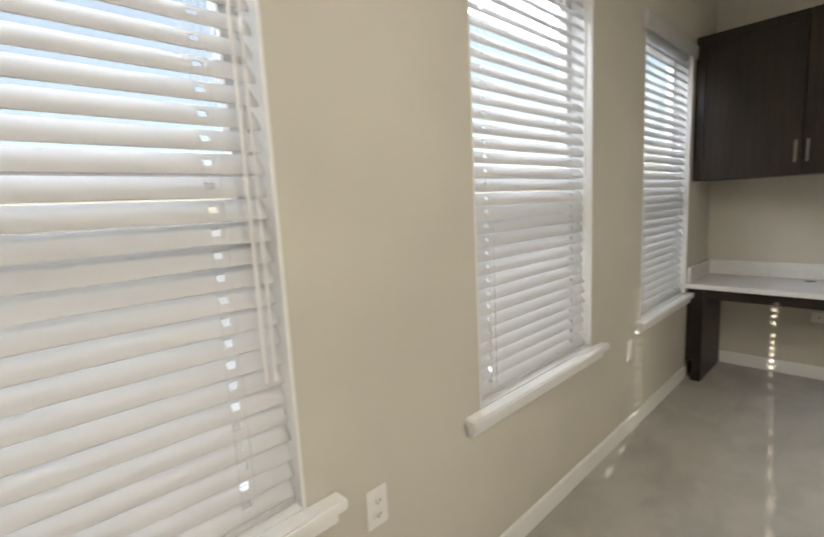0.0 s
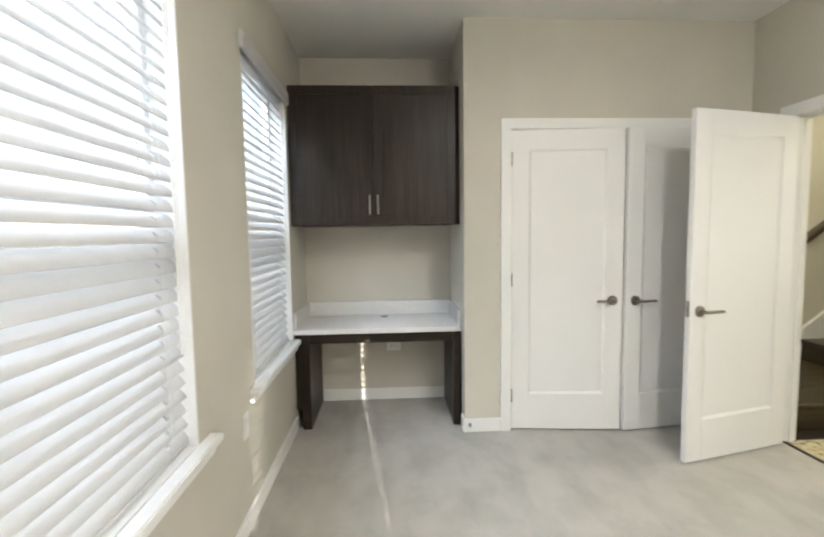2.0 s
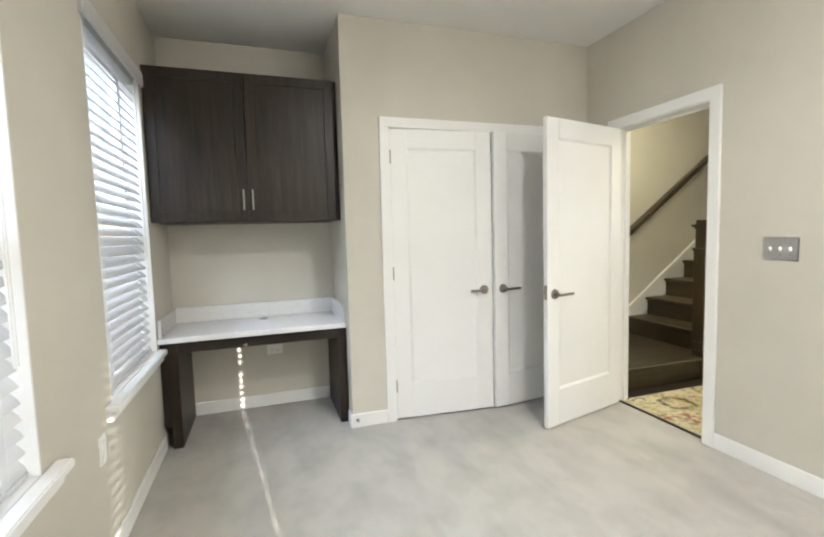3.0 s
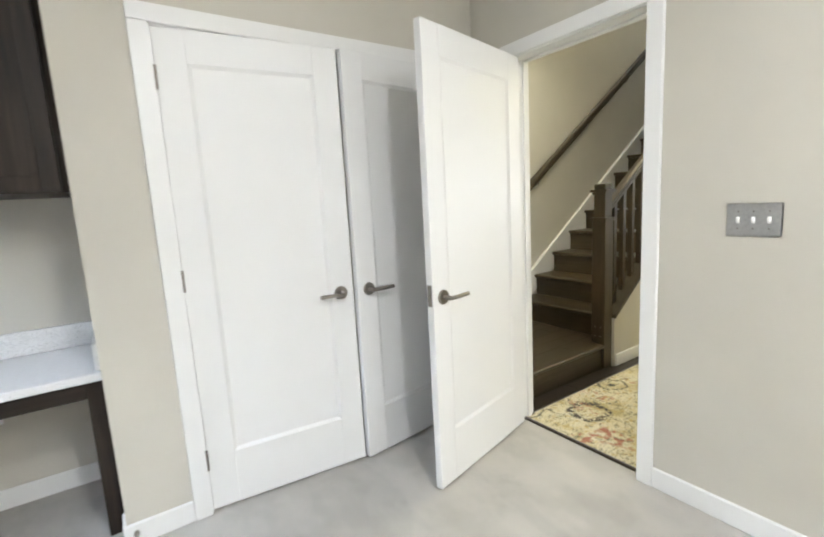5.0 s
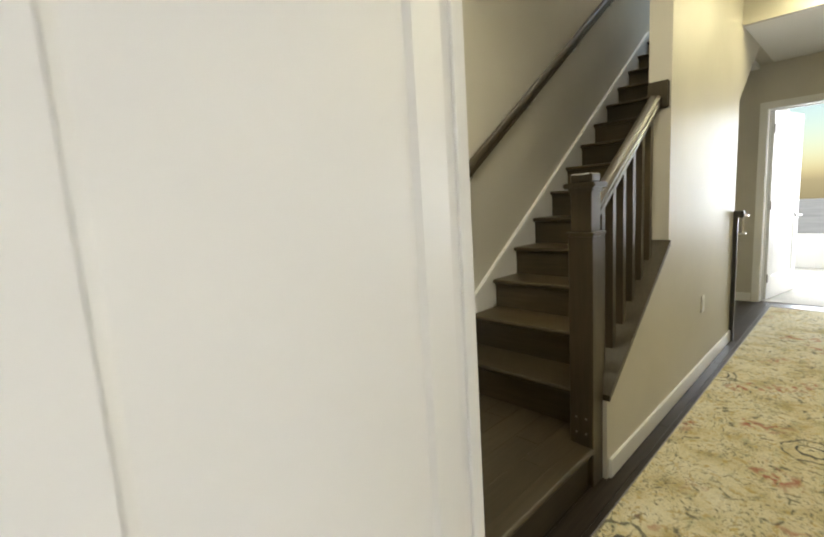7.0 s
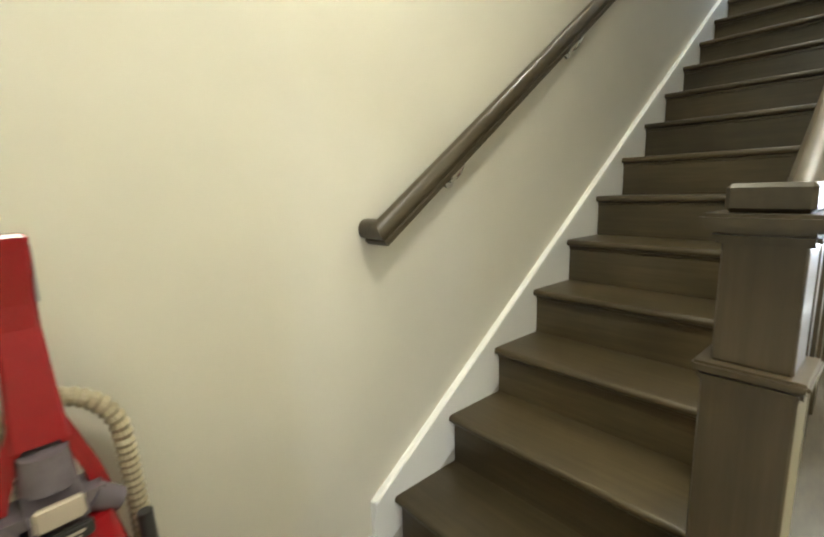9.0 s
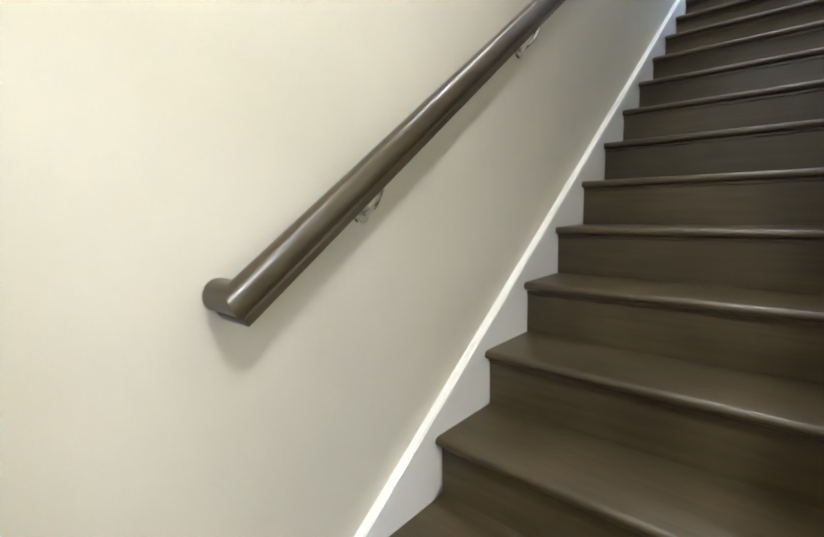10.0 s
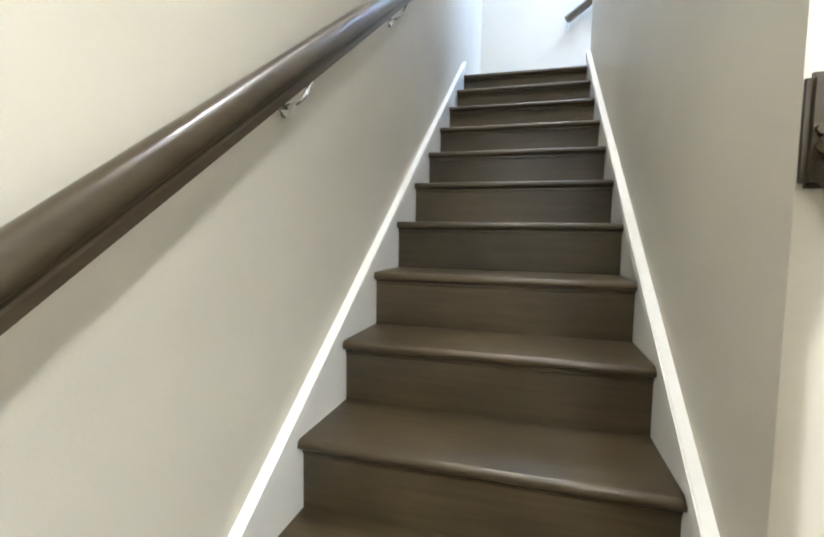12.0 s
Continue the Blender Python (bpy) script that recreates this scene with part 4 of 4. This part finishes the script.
def skirt(name, y0, y1, x0, x1, side):
    """White stringer board against the wall with a moulded cap; side: the sign of its face along y."""
    s = tagged(new(name), "white painted stair skirt board with a moulded cap", "skirt board", kind="structure")
    rise = 0.082
    pts = [(x0, nose_z(x0) - 0.42), (x0, nose_z(x0) + rise), (x1, nose_z(x1) + rise), (x1, nose_z(x1) - 0.42)]
    pts[0] = (x0, max(pts[0][1], RISE))
    part("board", prism(B(), pts, "y", y0, y1), TRIM, s)
    face = y1 if side > 0 else y0
    c0, c1 = sorted((face, face + side * 0.010))
    pts = [(x0, nose_z(x0) + rise - 0.058), (x0, nose_z(x0) + rise + 0.006), (x1, nose_z(x1) + rise + 0.006), (x1, nose_z(x1) + rise - 0.058)]
    part("cap", prism(B(), pts, "y", c0, c1), TRIM, s)
    c0, c1 = sorted((face + side * 0.010, face + side * 0.014))
    pts = [(x0, nose_z(x0) + rise - 0.036), (x0, nose_z(x0) + rise + 0.002), (x1, nose_z(x1) + rise + 0.002), (x1, nose_z(x1) + rise - 0.036)]
    part("bead", prism(B(), pts, "y", c0, c1), TRIM, s)
    return s


skirt("skirt_north", STAIR_L - 0.016, STAIR_L, NOSE - 0.085, x14 + 0.02, -1)
skirt("skirt_south", STAIR_R, STAIR_R + 0.016, WALL_X + 0.002, x14 + 0.02, 1)
baseboard("baseboard", (HALL_X, STAIR_L - BT, RISE), (NOSE - 0.085, STAIR_L, RISE + BH))
baseboard("baseboard", (HALL_X, -0.15, RISE), (HALL_X + BT, STAIR_L - BT, RISE + BH))

# knee wall under the balustrade
KX0, KX1 = 4.335, WALL_X
KZ0, KZ1 = 0.375, 0.985
bm = prism(B(), [(KX0, 0.0), (KX0, KZ0), (KX1, KZ1), (KX1, 0.0)], "y", KNEE_S, STAIR_R)
setting("knee_wall", bm, HALLWALL, "greige painted sloping wall under the balustrade", "wall")


def balustrade():
    b = thing("balustrade", (4.288, -0.145, 0), "dark walnut balustrade with boxed newel and square balusters", "railing")
    back = Matrix.Translation(-b.location)

    def put(name, bm, mat, label="", smooth=False):
        ob = part(name, bm, mat, b, label, smooth)
        ob.matrix_parent_inverse = back
        return ob
    cx, cy = 4.290, -0.137
    def sq(bm, h, z0, z1, bv=0.002, seg=1):
        return box(bm, (cx - h, cy - h, z0), (cx + h, cy + h, z1), bv, seg)
    put("newel_base", sq(B(), 0.053, 0.0, 1.135, 0.003), STAIRWOOD_Z, "dark walnut boxed newel")
    put("newel_shaft", sq(B(), 0.045, 1.135, 1.325, 0.003), STAIRWOOD_Z)
    bm = sq(B(), 0.064, 1.122, 1.136, 0.004, 2)
    sq(bm, 0.058, 1.108, 1.122, 0.004, 2)
    put("collar", bm, STAIRWOOD_X, "moulded collar")
    bm = sq(B(), 0.068, 1.318, 1.340, 0.005, 2)
    sq(bm, 0.056, 1.300, 1.318, 0.006, 2)
    put("cap", bm, STAIRWOOD_X, "moulded newel cap")
    put("cap_block", sq(B(), 0.046, 1.340, 1.378, 0.006, 1), STAIRWOOD_X)
    for y in (-0.022, 0.022):
        for z in (0.245, 0.315):
            put("plug", rod(B(), (cx - 0.0525, cy + y, z), (cx - 0.056, cy + y, z), 0.005, None, 10), NICKEL, "small bolt head")
    # sloping shoe on the knee wall
    pts = [(KX0, KZ0 + 0.002), (KX0, KZ0 + 0.030), (KX1 - 0.001, KZ1 + 0.030), (KX1 - 0.001, KZ1 + 0.002)]
    put("shoe", prism(B(), pts, "y", KNEE_S - 0.012, STAIR_R + 0.012), STAIRWOOD_X, "dark walnut sloping shoe")
    # rail
    z_a, z_b = 1.205, 1.765
    slope = (z_b - z_a) / (WALL_X - 0.02 - 4.335)
    prof = [(-0.028, -0.030), (0.028, -0.030), (0.028, -0.012), (0.022, -0.006), (0.030, 0.004), (0.030, 0.016), (0.020, 0.028), (0.0, 0.033), (-0.020, 0.028), (-0.030, 0.016), (-0.030, 0.004), (-0.022, -0.006), (-0.028, -0.012)]
    put("handrail", sweep(B(), prof, [(4.335, cy, z_a), (WALL_X - 0.018, cy, z_b)]), STAIRWOOD_X, "moulded walnut handrail", True)
    put("rosette", box(B(), (WALL_X - 0.020, -0.203, 1.718), (WALL_X, -0.096, 1.862), 0.007, 2), STAIRWOOD_Z, "square walnut wall rosette")
    put("bolt", rod(B(), (WALL_X - 0.026, -0.112, 1.79), (WALL_X - 0.018, -0.112, 1.79), 0.007, 0.008, 14), STAIRWOOD_Z, "", True)
    n = 6
    for i in range(n):
        x = 4.43 + i * 0.122
        zb = KZ0 + 0.028 + (x - KX0) * (KZ1 - KZ0) / (KX1 - KX0)
        zt = z_a - 0.026 + (x - 4.335) * slope
        h = 0.0175
        o = [(x - h, zb - h * 0.72), (x + h, zb + h * 0.72), (x + h, zt + h * slope), (x - h, zt - h * slope)]
        put("baluster", prism(B(), o, "y", cy - h, cy + h), STAIRWOOD_Z)
    return b


balustrade()


def wall_rail():
    r = tagged(new("wall_handrail"), "dark walnut handrail on steel brackets along the wall", "handrail")
    y = STAIR_L - 0.072
    x0, z0 = 4.300, 1.271
    x1 = 8.05
    z1 = z0 + (x1 - x0) * SL
    prof = [(-0.024, -0.034), (0.024, -0.034), (0.025, -0.020), (0.021, -0.017), (0.021, -0.012), (0.027, -0.009)]
    prof += [(0.031 * math.cos(math.pi * i / 10), 0.034 * math.sin(math.pi * i / 10)) for i in range(11)]
    prof += [(-0.027, -0.009), (-0.021, -0.012), (-0.021, -0.017), (-0.025, -0.020)]
    d = Vector((1, 0, SL)).normalized()
    u = Vector((-SL, 0, 1)).normalized()
    across = Vector((0, 1, 0))
    corner = Vector((x0, y, z0))
    bm = B()
    # the same moulding turns a mitred corner at the foot and runs back to the wall
    rings = [[bm.verts.new(p + way * a + u * h) for a, h in prof] for p, way in (
        (corner + across * (STAIR_L - 0.001 - y), -d), (corner, -d - across), (Vector((x1, y, z1)), -across))]
    for p, q in zip(rings, rings[1:]):
        for i in range(len(prof)):
            j = (i + 1) % len(prof)
            bm.faces.new((p[i], p[j], q[j], q[i]))
    bm.faces.new(rings[0][::-1])
    bm.faces.new(rings[-1])
    bmesh.ops.recalc_face_normals(bm, faces=bm.faces[:])
    part("rail", bm, STAIRWOOD_X, r, "moulded walnut rail with a mitred return", True)
    for bx in (4.64, 5.375, 6.11, 6.845, 7.58):
        zc = z0 + (bx - x0) * SL
        bm = rod(B(), (bx, STAIR_L - 0.001, zc - 0.108), (bx, STAIR_L - 0.007, zc - 0.108), 0.026, 0.022, 20)
        part("bracket_rose", bm, CHROME, r, "round satin nickel bracket rose", True)
        arc = [(bx, STAIR_L - 0.006 - 0.066 * math.sin(a), zc - 0.036 - 0.072 * math.cos(a)) for a in [math.pi / 2 * i / 8 for i in range(9)]]
        part("bracket_arm", sweep(B(), circle(0.006, 10), arc, Vector((1, 0, 0))), CHROME, r, "", True)
    return r


wall_rail()
# lower end of the rail of the upper flight, on the far wall of the landing
r = tagged(new("upper_handrail"), "dark handrail end on the upper landing wall", "handrail")
prof = [(-0.022, -0.032), (0.022, -0.032), (0.029, 0.010), (0.0, 0.032), (-0.029, 0.010)]
part("rail", sweep(B(), prof, [(LAND_X - 0.07, 0.02, 3.62), (LAND_X - 0.07, -1.3, 4.58)]), STAIRWOOD_X, r)
bm = rod(B(), (LAND_X, 0.0, 3.55), (LAND_X - 0.07, 0.0, 3.60), 0.008)
part("bracket_arm", bm, CHROME, r)


# ---------------------------------------------------------------- rug
def rug():
    g = thing("runner_rug", (5.7, -0.75, -0.006), "cream and ochre faded oriental runner rug with dark binding", "rug")
    back = Matrix.Translation(-g.location)
    x0, x1, y0, y1 = EAST + 0.064, 8.25, -1.24, -0.310
    bm = B()
    nx, ny = 90, 16
    rows = []
    for i in range(nx + 1):
        rows.append([bm.verts.new((x0 + (x1 - x0) * i / nx, y0 + (y1 - y0) * j / ny, 0.004 + 0.0012 * noise.noise((i * 0.35, j * 0.5, 0)))) for j in range(ny + 1)])
    for i in range(nx):
        for j in range(ny):
            bm.faces.new((rows[i][j], rows[i + 1][j], rows[i + 1][j + 1], rows[i][j + 1]))
    r = bmesh.ops.extrude_face_region(bm, geom=bm.faces[:])
    for v in r["geom"]:
        if isinstance(v, bmesh.types.BMVert):
            v.co.z = -0.0055
    bmesh.ops.recalc_face_normals(bm, faces=bm.faces[:])
    part("field", bm, RUG, g, "faded floral wool pile", True).matrix_parent_inverse = back
    bm = box(B(), (x0 - 0.007, y0 - 0.006, -0.0058), (x0, y1 + 0.006, 0.006), 0.002)
    box(bm, (x1, y0 - 0.006, -0.0058), (x1 + 0.007, y1 + 0.006, 0.006), 0.002)
    box(bm, (x0, y1, -0.0058), (x1, y1 + 0.006, 0.0055), 0.002)
    box(bm, (x0, y0 - 0.006, -0.0058), (x1, y0, 0.0055), 0.002)
    part("binding", bm, GREYPLASTIC, g, "dark stitched binding").matrix_parent_inverse = back
    return g


rug()


# ---------------------------------------------------------------- vacuum cleaner
def vacuum():
    v = thing("vacuum_cleaner", (3.53, 0.60, RISE), "red upright vacuum cleaner with a taupe hose", "vacuum cleaner")
    lean = radians(7)

    def put(name, bm, mat, label="", smooth=True):
        return part(name, bm, mat, v, label, smooth)
    # own axes: x across, -y to the front, z up; the base stands on the platform
    put("base", box(B(), (-0.15, -0.20, 0.012), (0.15, 0.06, 0.10), 0.025, 3), RED, "red floor nozzle")
    put("bumper", box(B(), (-0.155, -0.205, 0.006), (0.155, -0.04, 0.03), 0.006, 2), BLACK, "black bumper")
    for x in (-0.13, 0.13):
        put("wheel", rod(B(), (x - 0.015, 0.05, 0.045), (x + 0.015, 0.05, 0.045), 0.045, None, 24), BLACK)
    # tapering red body
    bm = B()
    rings = []
    for z, hx, y0, y1 in ((0.08, 0.115, -0.14, 0.06), (0.22, 0.125, -0.13, 0.07), (0.42, 0.115, -0.10, 0.08), (0.56, 0.098, -0.075, 0.085), (0.655, 0.080, -0.05, 0.09)):
        ring = []
        for i in range(20):
            a = 2 * math.pi * i / 20
            ca, sa = math.cos(a), math.sin(a)
            ring.append(bm.verts.new((hx * math.copysign(abs(ca) ** 0.6, ca), (y0 + y1) / 2 + (y1 - y0) / 2 * math.copysign(abs(sa) ** 0.6, sa), z)))
        rings.append(ring)
    for p, q in zip(rings, rings[1:]):
        for i in range(20):
            bm.faces.new((p[i], p[(i + 1) % 20], q[(i + 1) % 20], q[i]))
    bm.faces.new(rings[0][::-1])
    bm.faces.new(rings[-1])
    put("body", bm, RED, "glossy red body")
    put("badge", box(B(), (-0.045, -0.079, 0.605), (0.025, -0.060, 0.632), 0.006, 2), GREYPLASTIC, "pale oval badge")
    put("window", box(B(), (-0.02, -0.105, 0.47), (0.02, -0.085, 0.50), 0.006, 2), GREYPLASTIC, "small grey window")
    put("bezel", box(B(), (-0.055, -0.100, 0.44), (0.055, -0.082, 0.53), 0.012, 3), RED)
    # grey collar with cream label
    put("collar", box(B(), (-0.070, -0.058, 0.65), (0.070, 0.075, 0.735), 0.032, 4), SMOKED, "smoked clear plastic collar")
    put("collar_top", rod(B(), (0, 0.0, 0.73), (0, 0.0, 0.79), 0.040, 0.034, 24), SMOKED, "smoked clear neck")
    put("label", box(B(), (-0.034, -0.064, 0.684), (0.034, -0.054, 0.726), 0.010, 3), CREAM, "cream label plate")
    put("badge_panel", box(B(), (-0.040, -0.066, 0.648), (0.040, -0.050, 0.676), 0.004, 2), BLACK, "dark panel with two pale bars")
    for z, h in ((0.664, 0.026), (0.655, 0.020)):
        put("lettering_bar", box(B(), (-h, -0.0675, z - 0.0022), (h, -0.0655, z + 0.0022)), CREAM)
    for sx in (-1, 1):
        put("hose_port", rod(B(), (sx * 0.05, -0.01, 0.685), (sx * 0.090, -0.01, 0.655), 0.026, 0.021, 20), SMOKED)
    # forked red handle, narrowing to a grip that bends forward
    for sx in (-1, 1):
        bm = sweep(B(), [(-0.013, -0.016), (0.013, -0.016), (0.013, 0.016), (-0.013, 0.016)], [(sx * 0.078, 0.02, 0.66), (sx * 0.058, 0.02, 0.74), (sx * 0.026, 0.02, 0.83), (sx * 0.016, 0.022, 0.88)], Vector((0, 1, 0)))
        put("handle_fork", bm, RED, "", False)
    bm = B()
    rings = []
    for y, z, hx, hy in ((0.02, 0.80, 0.040, 0.024), (0.025, 0.90, 0.033, 0.023), (0.035, 0.99, 0.029, 0.022), (0.032, 1.03, 0.0285, 0.022), (0.008, 1.135, 0.0285, 0.021), (0.006, 1.141, 0.024, 0.016)):
        c = 0.006
        rings.append([bm.verts.new((x, y + dy, z)) for x, dy in ((-hx + c, -hy), (hx - c, -hy), (hx, -hy + c), (hx, hy - c), (hx - c, hy), (-hx + c, hy), (-hx, hy - c), (-hx, -hy + c))])
    for p, q in zip(rings, rings[1:]):
        for i in range(8):
            bm.faces.new((p[i], p[(i + 1) % 8], q[(i + 1) % 8], q[i]))
    bm.faces.new(rings[0][::-1])
    bm.faces.new(rings[-1])
    bmesh.ops.recalc_face_normals(bm, faces=bm.faces[:])
    put("handle", bm, RED, "red handle grip", False)
    put("grip_side", box(B(), (0.027, 0.004, 1.03), (0.0315, 0.036, 1.125), 0.003, 2), GREYPLASTIC, "grey side inset of the grip")
    put("grip_back", box(B(), (-0.015, 0.048, 0.92), (0.015, 0.058, 1.09), 0.004, 2), BLACK)
    # ribbed hose over the back, from one side to the other
    bm = B()
    path = []
    for i in range(181):
        s = i / 180
        if s < 0.4:
            t = s / 0.4
            path.append(Vector((0.125 + 0.012 * math.sin(3 * t), 0.06, 0.20 + 0.53 * t)))
        elif s < 0.62:
            a = math.pi * (s - 0.4) / 0.22
            path.append(Vector((0.02 + 0.107 * math.cos(a), 0.065, 0.73 + 0.12 * math.sin(a))))
        else:
            t = (s - 0.62) / 0.38
            path.append(Vector((-0.087 - 0.045 * math.sin(math.pi / 2 * t), 0.065, 0.73 - 0.5 * t)))
    n = 12
    rings = []
    for i, p in enumerate(path):
        d = (path[min(i + 1, 180)] - path[max(i - 1, 0)]).normalized()
        side = d.cross(Vector((0, 1, 0))).normalized()
        r = 0.0190 if i % 2 else 0.0155
        rings.append([bm.verts.new(p + side * r * math.cos(2 * math.pi * j / n) + Vector((0, 1, 0)) * r * math.sin(2 * math.pi * j / n)) for j in range(n)])
    for p, q in zip(rings, rings[1:]):
        for j in range(n):
            bm.faces.new((p[j], p[(j + 1) % n], q[(j + 1) % n], q[j]))
    bmesh.ops.recalc_face_normals(bm, faces=bm.faces[:])
    put("hose", bm, HOSE, "ribbed taupe hose", False)
    put("wand", rod(B(), (0.140, -0.02, 0.10), (0.128, 0.0, 0.60), 0.016, 0.014, 16), BLACK, "black crevice wand")
    v.matrix_world = pose(3.525, 0.635, RISE, 0, 0, 8)
    return v


vacuum()


# ---------------------------------------------------------------- folded safety gate at the end of the hall wall
def gate():
    g = thing("safety_gate", (HALL_END - 0.04, KNEE_S - 0.03, 0), "black folded safety gate with steel latches on the hall wall", "gate")
    back = Matrix.Translation(-g.location)

    def put(name, bm, mat, label=""):
        part(name, bm, mat, g, label).matrix_parent_inverse = back
    put("post", box(B(), (HALL_END - 0.050, KNEE_S - 0.032, 0.0), (HALL_END - 0.015, KNEE_S - 0.001, 1.05), 0.004, 2), BLACK, "black gate post")
    put("latch_head", box(B(), (HALL_END - 0.055, KNEE_S - 0.07, 1.03), (HALL_END - 0.010, KNEE_S - 0.001, 1.085), 0.006, 2), BLACK)
    put("latch", rod(B(), (HALL_END - 0.033, KNEE_S - 0.10, 1.045), (HALL_END - 0.033, KNEE_S - 0.05, 1.055), 0.011, None, 12), CHROME, "bright latch knob")
    put("latch", rod(B(), (HALL_END - 0.033, KNEE_S - 0.085, 0.90), (HALL_END - 0.033, KNEE_S - 0.03, 0.90), 0.010, None, 12), CHROME, "bright latch knob")
    put("rod", rod(B(), (HALL_END - 0.033, KNEE_S - 0.060, 0.90), (HALL_END - 0.033, KNEE_S - 0.060, 1.04), 0.006, None, 10), CHROME, "steel latch rod")
    return g


gate()

# ---------------------------------------------------------------- unseen awning added outside to keep sun off the back blind's upper holes
bm = prism(B(), [(BACK - 0.17, 2.62), (BACK - 0.17, 2.68), (BACK - 2.0, 2.10), (BACK - 2.0, 2.04)], "x", -1.2, 2.6)
setting("awning", bm, TRIM, "plain white unseen slab added outside to block high sun", "awning")

# ---------------------------------------------------------------- ground outside
setting("ground", box(B(), (-60, -60, -0.6), (60, 60, -0.5)), plain("dry_ground", (0.28, 0.27, 0.24), 0.9, 0, 0.2, 0.4), "pale open ground outside", "ground")

# ---------------------------------------------------------------- boards of the hall floor and platform, last
hall_floor = bpy.data.objects["floor_hall"]
plank_field(hall_floor, EAST + 0.058, FAR_X + 0.02, HALL_S, PLAT_Y0 + 0.02, -0.0005, 0.127)
plank_field(hall_floor, HALL_END, FAR_X + 0.02, KNEE_S + 0.03, STAIR_L - 0.02, -0.0005, 0.127)
plank_field(platform, HALL_X + 0.001, PLAT_X1 - 0.002, PLAT_Y0 + 0.075, STAIR_L - BT, RISE - 0.0005, 0.127, "x", 0.011, STAIRWOOD_X)
